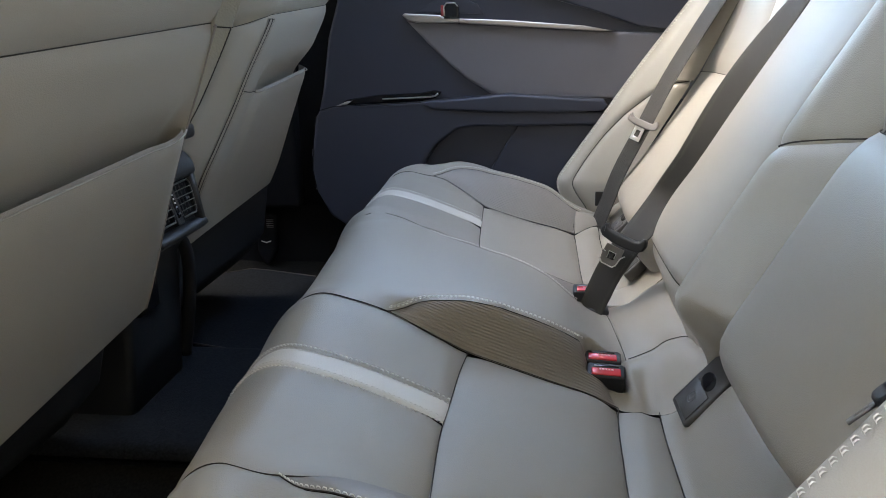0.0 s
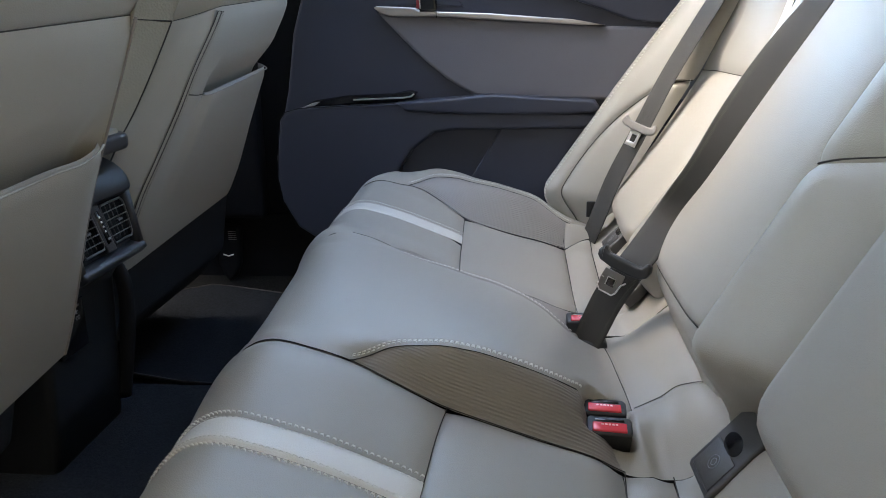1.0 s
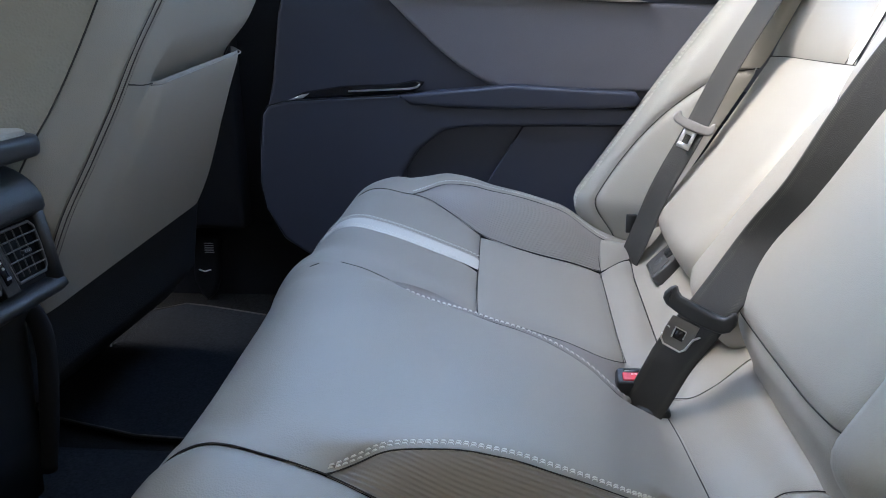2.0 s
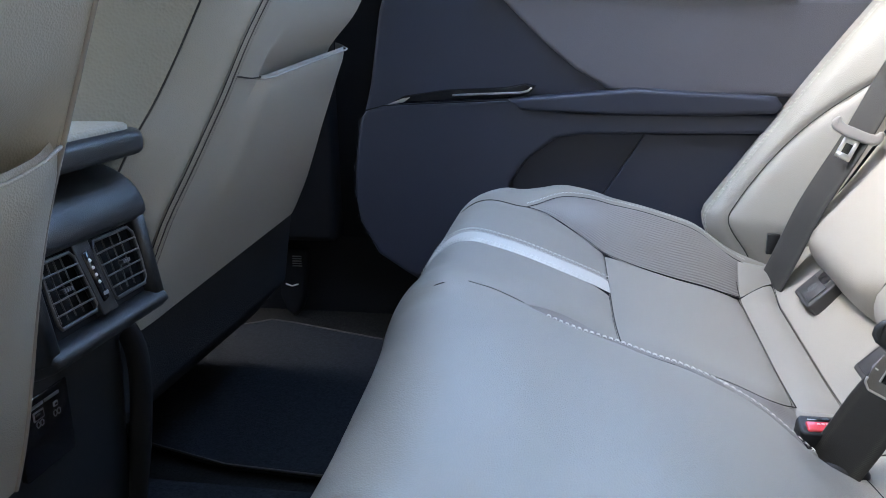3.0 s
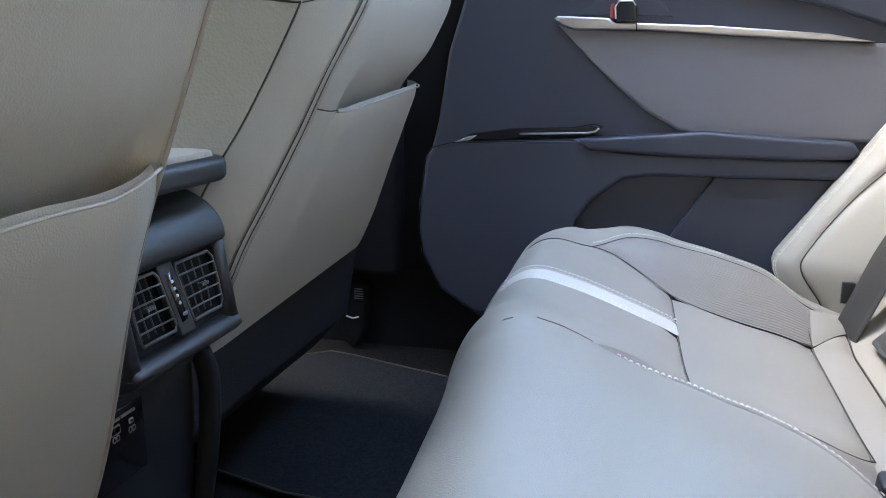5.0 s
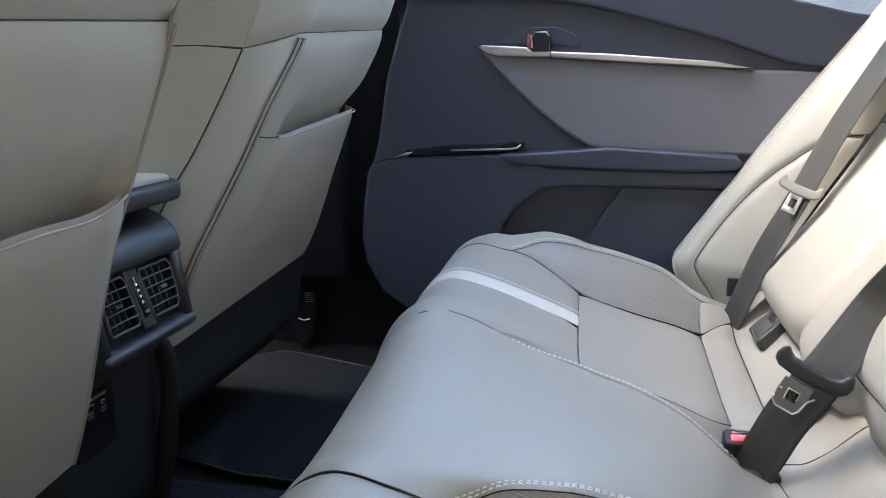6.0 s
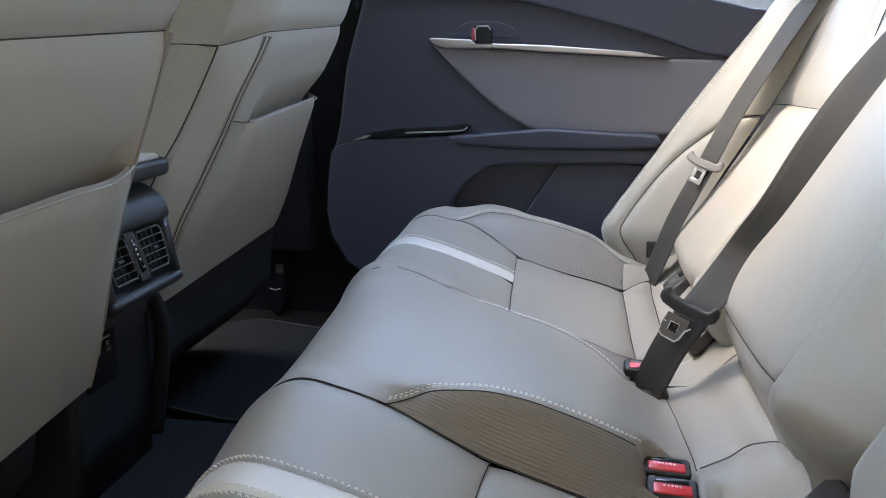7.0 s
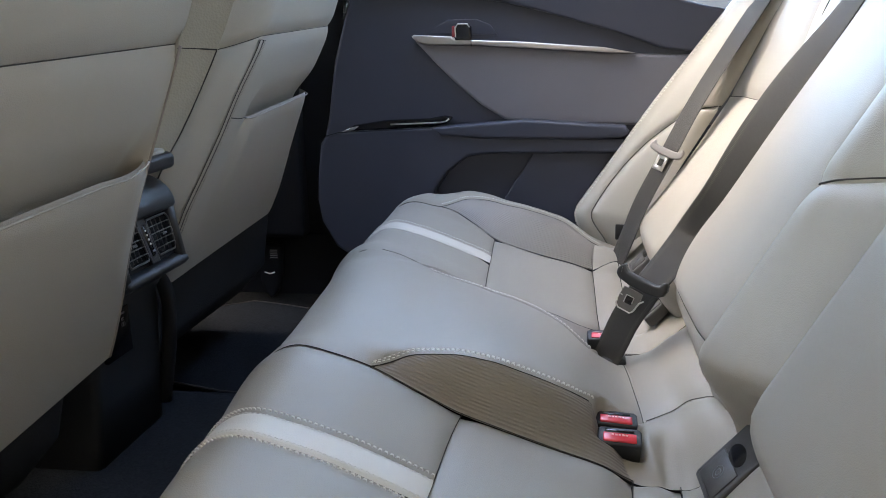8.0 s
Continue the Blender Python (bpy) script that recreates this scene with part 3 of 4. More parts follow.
    seam(back, C((0.313, 0.492), (0.45, 0.490), (0.578, 0.488)), rest)
    seam(back, C(*p1), rest, 0.0028)
    seam(back, C(*q0), rest, 0.0028)
    o4 = ((0.76, 0.185), (0.76, 0.28), (0.76, 0.36), (0.76, 0.49), (0.74, TOPZ))
    part("side_bolster", upholstery(back, C(*o1), C(*o2), 50, 18, flip=fl, edges=(0, 0, 1, 1)), LEATHER, rest)
    part("side_bolster", upholstery(back, C(*o2), C(*o3a), 50, 18, flip=fl, edges=(0, 0, 1, 0.15)), LEATHER, rest)
    part("side_bolster", upholstery(back, C(*o2t), C(*o3b), 40, 22, flip=fl, edges=(0, 0, 1, 0.15)), LEATHER, rest)
    part("side_bolster", upholstery(back, C(*o3), C(*o4), 50, 16, flip=fl, edges=(0, 0, 0.25, 0), puff=0.003), LEATHER, rest)
    for d in (0.0035, 0.007):
        part("stitching", stitches(back, C(*[(a + d, z) for a, z in o3]), 110, length=0.0042, width=0.0013, lift=0.0006), THREAD, rest)


# ---- front seats ----
TOWARDS = Vector((0.9, -0.3, 0.2))
def front_seat(label, inner, outer, x0, slope, s, seam_z, pocket, bottom, centre, roll_in, roll_out, ridge=None, bend=0.0):
    """A front seat seen from behind. s: +1 when its outer side lies towards +y; inner, outer: its edges over height."""
    seat = thing("front_seat", label, "car seat", "front seats")
    fl = s < 0

    def skin(f, z):
        c = roll_in * max(1 - f / max(centre, 0.05), 0) ** 1.6 + roll_out * max(f - 0.88, 0) ** 1.6 / 0.12 ** 1.6
        if ridge is None:
            y = inner(z) + (outer(z) - inner(z)) * f
        elif f < centre:
            y = inner(z) + (ridge(z) - inner(z)) * f / centre
        else:
            y = ridge(z) + (outer(z) - ridge(z)) * (f - centre) / (1 - centre)
        return (x0 + slope * (z - 0.49) - c - 0.05 * max(z - 0.62, 0), y, z)

    def row(zs, f0, f1, n=10):
        return cv(*[(f0 + (f1 - f0) * k / n, zs(f0 + (f1 - f0) * k / n)) for k in range(n + 1)])

    def pouch(f, z):
        v = Vector(skin(f, z))
        v.x += 0.010 * sstep(bottom(f), pocket(f), z) * sstep(-0.02, 0.06, f - bend)
        return tuple(v)

    def under(f, z):
        v = Vector(skin(f, z))
        v.x -= 0.016 * sstep(pocket(f) + 0.05, pocket(f) - 0.005, z) * sstep(-0.001, 0.06, f - bend)
        return tuple(v)
    roof = lambda f: 0.86 - 0.05 * abs(2 * f - 1) ** 3
    low = lambda f: pocket(f) - 0.09
    part("upper_panel", upholstery(skin, row(seam_z, 0, 1), row(roof, 0, 1), 50, 24, flip=fl, edges=(0, 0, 1, 0), puff=0.006), LEATHER, seat)
    part("middle_panel", upholstery(under, row(low, centre, 1), row(seam_z, centre, 1), 50, 18, flip=fl, edges=(int(centre > 0), 0, 0, 1), puff=0.005), LEATHER, seat)
    part("pocket", upholstery(pouch, row(bottom, centre, 1), row(pocket, centre, 1), 50, 30, flip=fl, edges=(int(centre > 0), 0, 0, 1), puff=0.006, radius=0.008), LEATHER, seat, "leather map pocket on the seat back")
    part("hem", tube([Vector(pouch(f, pocket(f))) - Vector((0.0013, 0, 0.0014)) for f in (bend + (1 - bend) * (k + 0.4) / 52 for k in range(50))], 0.0011, 10), LEATHER, seat, "rolled hem of the map pocket")
    seam(skin, row(seam_z, 0, 1), seat, 0.005)
    if centre > 0:
        seam(skin, row(pocket, centre + 0.012, bend + 0.02), seat, 0.0004, 0.0009)
        part("side_panel", upholstery(skin, row(bottom, 0, centre), row(seam_z, 0, centre), 16, 50, flip=fl, edges=(1, 1, 1, 1), puff=0.004), LEATHER, seat)
        c0, c1 = (centre, bottom(centre) + 0.05), (centre, seam_z(centre) - 0.004)
        part("seam", tube([Vector(skin(centre, c0[1] + (c1[1] - c0[1]) * k / 20)) + Vector((0.0004, 0, 0)) for k in range(21)], 0.0012, 6), SEAM, seat)
        for k in (-0.0150, 0.0200):
            part("seam", tube([Vector(skin(centre + k, c0[1] + (c1[1] - c0[1]) * j / 20)) for j in range(21)], 0.0007, 6), SEAM, seat)
        for k in (-0.0080, 0.0105):
            part("welt", tube([Vector(skin(centre + k, c0[1] + (c1[1] - c0[1]) * j / 24)) - Vector((0.0018, 0, 0)) for j in range(25)], 0.0034, 10), LEATHER, seat, "raised welt beside the zip")
            part("stitching", stitches(skin, cv((c0[0] + k, c0[1]), (c1[0] + k, c1[1])), 150, length=0.0009, width=0.0036, lift=0.0008), GREYTHREAD, seat)
    for f, k in ((0.0, "inner_side"), (1.0, "outer_side")):
        sg = -s if f == 0 else s

        def side(p, z, sg=sg, f=f):
            b = skin(f, z)
            return (b[0] - p, b[1] + sg * 0.026 * math.sin(min(p / 0.09, 1.9)), z)
        part(k, upholstery(side, cv((0, bottom(f)), (0, roof(f))), cv((0.30, bottom(f)), (0.30, roof(f))), 40, 12, flip=(s > 0) != (f == 0), edges=(0, 0, 1, 0), puff=0.003), GRAINED if s > 0 and f == 0 else LEATHER, seat)
        if s > 0 and f == 0:
            seam(side, cv((0.0, seam_z(0) + 0.001), (0.05, seam_z(0) + 0.004), (0.12, seam_z(0) + 0.002)), seat, 0.0008, 0.0011)
        edge = [Vector(skin(f, bottom(f) + (seam_z(f) - bottom(f)) * j / 30)) + Vector((0.0, sg * 0.0005, 0)) for j in range(31)]
        part("piping", tube(edge, 0.0017 if s < 0 else 0.0010, 8), GREYTHREAD if s < 0 else SEAM, seat)
    zb = bottom(0.5)
    xb = x0 + slope * (zb - 0.49)
    ya, yb = sorted((inner(zb), outer(zb)))
    lower = [(xb - 0.55, 0.09), (xb - 0.20, 0.075), (xb - 0.10, 0.09), (xb - 0.045, 0.15), (xb - 0.022, zb + 0.03), (xb - 0.06, zb + 0.12), (xb - 0.55, zb + 0.05)]
    part("base", prism(lower, yb - ya + 0.03, 0.012, Matrix(((1, 0, 0, 0), (0, 0, 1, ya + (0.02 if s > 0 else -0.05)), (0, 1, 0, 0), (0, 0, 0, 1)))), SHELL, seat, "black plastic lower seat shell")
    part("seat_cushion", boxed((x0 - 0.62, ya, 0.24), (x0 - 0.20, yb, 0.38), 0.05, 4), LEATHER, seat)
    return seat, skin


driver, dskin = front_seat("greige leather driver seat back with a map pocket",
                           lambda z: -0.160 - 0.034 * sstep(0.24, 0.46, z), lambda z: -0.66, -0.172, 0.41, -1,
                           lambda f: 0.590 - 0.03 * f, lambda f: 0.477 - 0.011 * sstep(0.0, 0.12, f) - 0.03 * max(f - 0.2, 0), lambda f: 0.243 - 0.075 * f, 0.0, 0.0, 0.05)
passenger, pskin = front_seat("greige leather passenger seat back with stitched zip and pocket",
                              table([(0.25, 0.05), (0.36, 0.04), (0.44, 0.066), (0.475, 0.088), (0.527, 0.11), (0.585, 0.128), (0.7, 0.15)]), table([(0.26, 0.535), (0.29, 0.560), (0.32, 0.564), (0.36, 0.552), (0.42, 0.524), (0.49, 0.504), (0.545, 0.522), (0.62, 0.547), (0.70, 0.548)]), -0.237, 0.41, 1,
                              lambda f: 0.586 + 0.014 * sstep(0, 0.12, f) + 0.028 * f, lambda f: 0.490 - 0.004 * sstep(0.115, 0.25, f) + 0.026 * max(f - 0.3, 0) / 0.7,
                              lambda f: 0.262 - 0.020 * sstep(0, 0.16, f) + 0.040 * f, 0.115, 0.040, 0.028, table([(0.25, 0.075), (0.355, 0.09), (0.41, 0.115), (0.47, 0.14), (0.52, 0.155), (0.6, 0.19), (0.7, 0.2)]), bend=0.27)


# ---- floor ----
def floor_z(y):
    return 0.075 * math.exp(-(abs(y + 0.03) / 0.20) ** 4) + 0.13 * sstep(0.74, 0.92, y) + 0.10 * sstep(-0.74, -0.86, y)


bm = bmesh.new()
NX, NY = 20, 120
vs = [[bm.verts.new((-1.6 + 2.2 * i / NX, -0.86 + 1.78 * j / NY, floor_z(-0.86 + 1.78 * j / NY) - 0.012)) for j in range(NY + 1)] for i in range(NX + 1)]
for i in range(NX):
    for j in range(NY):
        bm.faces.new((vs[i][j], vs[i + 1][j], vs[i + 1][j + 1], vs[i][j + 1]))
tagged(part("floor", bm, CARPET2), "dark grey carpeted car floor with a raised tunnel", "floor", kind="structure")


def mat_piece(outline, label):
    m = thing("floor_mat", label, "floor mat", "floor mats")
    part("carpet", prism(outline, 0.008, 0.003, Matrix.Translation((0, 0, -0.006))), CARPET, m)
    part("edging", tube([(x, y, 0.002) for x, y in outline], 0.0018, 6, closed=True), EDGING, m, "grey-brown sewn edging")
    return m


mat_piece([(-0.60, 0.40), (-0.56, 0.345), (-0.49, 0.31), (-0.35, 0.27), (-0.10, 0.255), (0.04, 0.25), (0.04, 0.60), (-0.10, 0.655), (-0.263, 0.708), (-0.44, 0.765), (-0.489, 0.775), (-0.52, 0.75), (-0.60, 0.70)], "black carpet floor mat with grey sewn edging")
mat_piece([(-0.60, -0.45), (-0.56, -0.39), (-0.49, -0.36), (-0.35, -0.32), (0.04, -0.30), (0.04, -0.66), (-0.10, -0.71), (-0.45, -0.74), (-0.60, -0.70)], "black carpet floor mat with grey sewn edging")
part("tunnel_carpet", boxed((-0.62, -0.20, 0.03), (0.02, 0.14, 0.067), 0.02, 3), CARPET, bpy.data.objects["floor"], "black carpet over the tunnel")

# ---- seat rail foot ----
foot_thing = thing("seat_rail", "black plastic seat rail foot with white markings", "seat rail")
part("leg", prism([(-0.470, 0.050), (-0.458, 0.022), (-0.445, 0.008), (-0.430, 0.022), (-0.418, 0.052), (-0.414, 0.10), (-0.412, 0.138), (-0.45, 0.145), (-0.468, 0.11)], 0.03, 0.008, Matrix(((1, 0, 0, 0), (0, 0, 1, 0.777), (0, 1, 0, 0), (0, 0, 0, 1)))), BLACK, foot_thing)
part("marking", tube([(-0.4557 + 0.0041 * k, 0.775, 0.075 - 0.0013 * (3 - abs(k - 3))) for k in range(7)], 0.0016, 6), MARK, foot_thing, "white curved marking")
for k in range(5):
    part("stripe", boxed((-0.4395, 0.7735, 0.110 + 0.0046 * k), (-0.4215, 0.7775, 0.1114 + 0.0046 * k), 0.0003), DIM, foot_thing)


# ---- centre console ----
def side_prism(outline, y0, y1, bevel=0.0, segments=2):
    """An outline in x, z, thick along y."""
    bm = prism(outline, y1 - y0, bevel, Matrix(((1, 0, 0, 0), (0, 0, 1, y0), (0, 1, 0, 0), (0, 0, 0, 1))), segments)
    bmesh.ops.recalc_face_normals(bm, faces=bm.faces)
    return bm


console = thing("centre_console", "black plastic centre console with rear air vents and ports", "console")
CY = -0.036
part("body", side_prism([(-0.75, 0.05), (-0.335, 0.05), (-0.325, 0.15), (-0.318, 0.265), (-0.300, 0.290), (-0.300, 0.400), (-0.315, 0.420), (-0.36, 0.428), (-0.75, 0.428)], CY - 0.083, CY + 0.083, 0.012, 3), PLASTIC, console)
brow = [(-0.34 + 0.062 * math.sin(a * math.pi / 20), 0.386 + 0.044 * math.cos(a * math.pi / 20)) for a in range(11)]
part("hood", side_prism([(-0.34, 0.380), *brow, (-0.281, 0.381), (-0.30, 0.379)], CY - 0.083, CY + 0.083, 0.010, 5), PLASTIC, console, "rounded hood over the vents")
part("lip", side_prism([(-0.31, 0.290), (-0.284, 0.297), (-0.270, 0.303), (-0.264, 0.309), (-0.266, 0.315), (-0.274, 0.318), (-0.30, 0.322)], CY - 0.077, CY + 0.077, 0.006, 5), PLASTIC, console)
for k in (-1, 1):
    part("cheek", side_prism([(-0.31, 0.30), (-0.268, 0.311), (-0.281, 0.390), (-0.31, 0.40)], CY + k * 0.071 - 0.008, CY + k * 0.071 + 0.008, 0.006, 4), PLASTIC, console)


def rounded_plan(x0, x1, half, r, n=7):
    """A plan with two rounded corners at its x1 end."""
    pts = [(x0, CY - half)]
    for cy, a0 in ((CY - half + r, -90), (CY + half - r, 0)):
        pts += [(x1 - r + r * math.cos(radians(a0 + 90 * k / n)), cy + r * math.sin(radians(a0 + 90 * k / n))) for k in range(n + 1)]
    return pts + [(x0, CY + half)]


lid = part("lid", prism(rounded_plan(-0.72, -0.270, 0.091, 0.026), 0.021, 0.009, Matrix.Translation((0, 0, 0.435)), 5), PLASTIC, console)
part("pad", prism(rounded_plan(-0.72, -0.279, 0.084, 0.024), 0.010, 0.004, Matrix.Translation((0, 0, 0.4505)), 4), GRAINED, lid, "warm-lit tan grained leather lid top")
FACE = pose(-0.2775, CY, 0.352, 0, -11, 0)
part("vent_bezel", boxed((-0.02, -0.068, -0.036), (-0.0085, 0.068, 0.034), 0.003, 2, FACE), BLACK, console, "dark vent backing")
part("divider", prism([(-0.0205, 0.031), (-0.0155, 0.006), (-0.0085, -0.030), (0.0115, -0.030), (0.0045, 0.006), (-0.0005, 0.031)], 0.007, 0.0015, FACE @ Matrix(((0, 0, 1, -0.006), (1, 0, 0, 0), (0, 1, 0, 0), (0, 0, 0, 1)))), PLASTIC, console)
part("thumb_wheel_slot", boxed((0.000, -0.0042, -0.020), (0.0022, 0.0042, 0.022), 0.001, 1, FACE @ pose(0, -0.0045, 0, 11, 0, 0)), PIANO, console)
for k in range(4):
    bm = bmesh.new()
    bmesh.ops.create_uvsphere(bm, u_segments=10, v_segments=6, radius=0.0015)
    bmesh.ops.transform(bm, matrix=FACE @ pose(0.0022, 0.0012 * k - 0.0073, 0.0140 - 0.0060 * k), verts=bm.verts)
    part("dot", bm, MARK, console)
part("wheel_mark", boxed((0.0012, -0.0035, -0.0155), (0.0026, 0.0033, -0.0125), 0.0005, 1, FACE), DIM, console)
for k in (-1, 1):
    def V(f, z, x=0.0, k=k):
        """A point of the vent: f across from the divider, z up its face."""
        g = (z + 0.0235) / 0.049
        inn = 0.0115 - k * (0.0045 + 0.2 * z)
        out = 0.0575 + 0.0015 * math.sin(math.pi * g)
        return FACE @ Vector((x - 0.0012 * math.sin(math.pi * f), k * (inn + (out - inn) * f), z))
    loop = [V(f, -0.0235) for f in (0.06, 0.5, 0.94)] + [V(1, z) for z in (-0.019, 0.0, 0.020)] + [V(f, 0.0255) for f in (0.92, 0.5, 0.08)] + [V(0, z) for z in (0.021, 0.0, -0.019)]
    vent = part("vent", tube(loop, 0.0014, 8, closed=True), GREYPLASTIC, console, "air vent with four slats")
    for j in range(4):
        z = -0.0138 + 0.0098 * j
        part("slat", tube([V(f / 6, z, 0.0008) for f in range(7)], 0.00075, 6), GREYPLASTIC, vent)
    for j in range(4):
        part("fin", tube([V(0.2 + 0.2 * j, z, -0.0045) for z in (-0.021, 0.0, 0.023)], 0.0007, 5), GREYPLASTIC, vent)
    part("knob", boxed((0.000, -0.006, -0.0017), (0.0040, 0.006, 0.0017), 0.001, 2, Matrix.Translation(V(0.55, 0.0013)) @ pose(0, 0, 0, 0, -11, 0)), PLASTIC, vent)
    for j in range(4):
        part("knob_rib", boxed((0.0038, -0.0045 + 0.0026 * j, -0.0013), (0.0046, -0.0034 + 0.0026 * j, 0.0013), 0.0, 1, Matrix.Translation(V(0.55, 0.0013)) @ pose(0, 0, 0, 0, -11, 0)), DIM, vent)
ports = part("port_panel", boxed((-0.330, -0.098, 0.205), (-0.3155, -0.040, 0.268), 0.002, 2), PIANO, console, "black panel with two charging ports")
UX = -0.3145
for y0, y1 in ((-0.0885, -0.0715), (-0.0695, -0.0525)):
    part("label_bar", boxed((UX - 0.001, y0, 0.2592), (UX, y1, 0.2616), 0.0), DIM, ports)
for y, w, h in ((-0.078, 0.012, 0.0075), (-0.058, 0.0055, 0.0042)):
    part("port", boxed((UX - 0.001, y - w / 2, 0.2525 - h / 2), (UX, y + w / 2, 0.2525 + h / 2), 0.0008), DIM, ports)
    part("port_hole", boxed((UX - 0.0006, y - w / 2 + 0.0013, 0.2525 - h / 2 + 0.0013), (UX + 0.0004, y + w / 2 - 0.0013, 0.2525 + h / 2 - 0.0013), 0.0), PIANO, ports)
    for dy in (-0.0022, 0.0022):
        part("symbol", tube([(UX, y + dy + 0.0019 * math.cos(a * math.pi / 5), 0.2455 + 0.0025 * math.sin(a * math.pi / 5)) for a in range(10)], 0.0005, 5, closed=True), DIM, ports)
curve = cv((-0.33, 0.022, 0.300), (-0.316, 0.036, 0.288), (-0.308, 0.045, 0.262), (-0.308, 0.048, 0.225), (-0.316, 0.048, 0.16), (-0.33, 0.048, 0.09))
part("bracket", tube([curve(k / 24) for k in range(25)], 0.010, 12), BLACK, console, "black curved bracket")

# ---- seat belts ----
def tongue(mat_body, mat_plate, m, parent, size=1.0, lift=0.0):
    """A belt tongue: a curved grip with ears and a latch plate with a square hole; x across, y down along the belt, z out."""
    m = m @ Matrix.Scale(size, 4) @ pose(0, 0, -lift)
    grip = [(-0.036, -0.010), (-0.039, -0.003), (-0.038, 0.004), (-0.032, 0.009), (-0.012, 0.0125), (0.012, 0.0125), (0.030, 0.010), (0.037, 0.004), (0.039, -0.004), (0.037, -0.012), (0.033, -0.0155), (0.029, -0.013), (0.026, -0.007), (0.018, -0.005), (-0.022, -0.005), (-0.027, -0.008), (-0.030, -0.012), (-0.033, -0.0125)]
    g = part("grip", prism(grip, 0.014, 0.0045, m @ pose(0, 0, -0.006), 3), mat_body, parent)
    bm = merge(boxed((-0.0120, 0.010, 0.000), (-0.0055, 0.043, 0.003), 0.0008, 1, m), boxed((0.0055, 0.010, 0.000), (0.0120, 0.043, 0.003), 0.0008, 1, m),
               boxed((-0.0120, 0.036, 0.000), (0.0120, 0.046, 0.003), 0.0008, 1, m), boxed((-0.0120, 0.010, 0.000), (0.0120, 0.020, 0.003), 0.0008, 1, m))
    if mat_plate is None:
        bm.free()
    else:
        part("latch_plate", bm, mat_plate, g, "steel latch plate with a square hole")


def wire_latch(m, parent, size=1.0):
    """A black latch plate with a bright line along its edge, with a small window above a larger one."""
    m = m @ Matrix.Scale(size, 4)
    plate = part("latch_plate", prism([(-0.022, 0.008), (0.008, 0.008), (0.008, 0.022), (0.005, 0.036), (0.001, 0.041), (-0.018, 0.041), (-0.023, 0.036), (-0.024, 0.024)], 0.003, 0.0008, m @ pose(0, 0, -0.001), 1), DARKSTEEL, parent, "steel latch plate with bright edge lines")
    part("window", prism([(-0.0135, 0.018), (-0.0015, 0.018), (-0.0015, 0.030), (-0.0135, 0.030)], 0.0035, 0.0, m @ pose(0, 0, -0.0012)), PIANO, plate, "dark square hole")
    for loop, r in (([(-0.0235, 0.031), (-0.0232, 0.036), (-0.018, 0.041), (0.001, 0.041), (0.005, 0.036), (0.008, 0.022), (0.013, 0.016)], 0.0011), ([(-0.0135, 0.030), (-0.0135, 0.018), (-0.0015, 0.018), (-0.0015, 0.027)], 0.0009), ([(-0.022, 0.021), (-0.019, 0.0215)], 0.0008)):
        part("edge", tube([m @ Vector((x, y, -0.0012)) for x, y in loop], r, 6), BRIGHT, plate)


def frame_at(p, across, down):
    x = Vector(across).normalized()
    y = Vector(down)
    y = (y - x * y.dot(x)).normalized()
    z = x.cross(y)
    return Matrix(((x.x, y.x, z.x, p[0]), (x.y, y.y, z.y, p[1]), (x.z, y.z, z.z, p[2]), (0, 0, 0, 1)))


outer_belt = thing("seat_belt", "black outer rear seat belt with grey tongue", "seat belt", "rear seat belts")
belt(outer_belt, [(0.345, 0.548, 0.170), (0.368, 0.545, 0.235), (0.388, 0.538, 0.295), (0.428, 0.530, 0.382), (0.480, 0.553, 0.482), (0.543, 0.582, 0.582), (0.600, 0.605, 0.670), (0.70, 0.62, 0.84)], [(0.46, -0.87, -0.10)] * 8)
tongue(GREYWEB, BRIGHT, frame_at((0.428, 0.524, 0.394), (0.86, -0.35, -0.36), (-0.42, -0.12, -0.90)), outer_belt, 0.82, 0.006)
part("stopper", boxed((0.345, 0.575, 0.215), (0.362, 0.583, 0.245), 0.002), PLASTIC, outer_belt)

middle_belt = thing("seat_belt", "black middle rear seat belt clipped beside the raised seat", "seat belt", "rear seat belts")
belt(middle_belt, [(0.300, 0.092, 0.150), (0.316, 0.085, 0.1906), (0.331, 0.078, 0.229), (0.356, 0.072, 0.2726), (0.3776, 0.085, 0.2968), (0.4085, 0.099, 0.336), (0.438, 0.076, 0.3925), (0.470, 0.070, 0.460), (0.510, 0.070, 0.5316), (0.5729, 0.070, 0.6266), (0.680, 0.070, 0.80)], [(0.66, -0.72, -0.22)] * 3 + [(0.74, -0.62, -0.26), (0.80, -0.52, -0.32), (0.72, -0.63, -0.28), (0.54, -0.81, -0.22), (0.28, -0.95, -0.12), (0.08, -0.99, -0.03), (0.02, -1.0, 0.0), (0.02, -1.0, 0.0)])
LATCH = frame_at((0.3490, 0.065, 0.2825), (0.82, -0.45, -0.32), (-0.46, 0.10, -0.86))
tongue(PLASTIC, None, LATCH, middle_belt, 0.92, 0.005)
wire_latch(LATCH @ pose(0, 0.009, 0), middle_belt, 0.92)
part("anchor_boot", boxed((0.298, 0.078, 0.135), (0.334, 0.125, 0.166), 0.008, 3), PLASTIC, middle_belt)

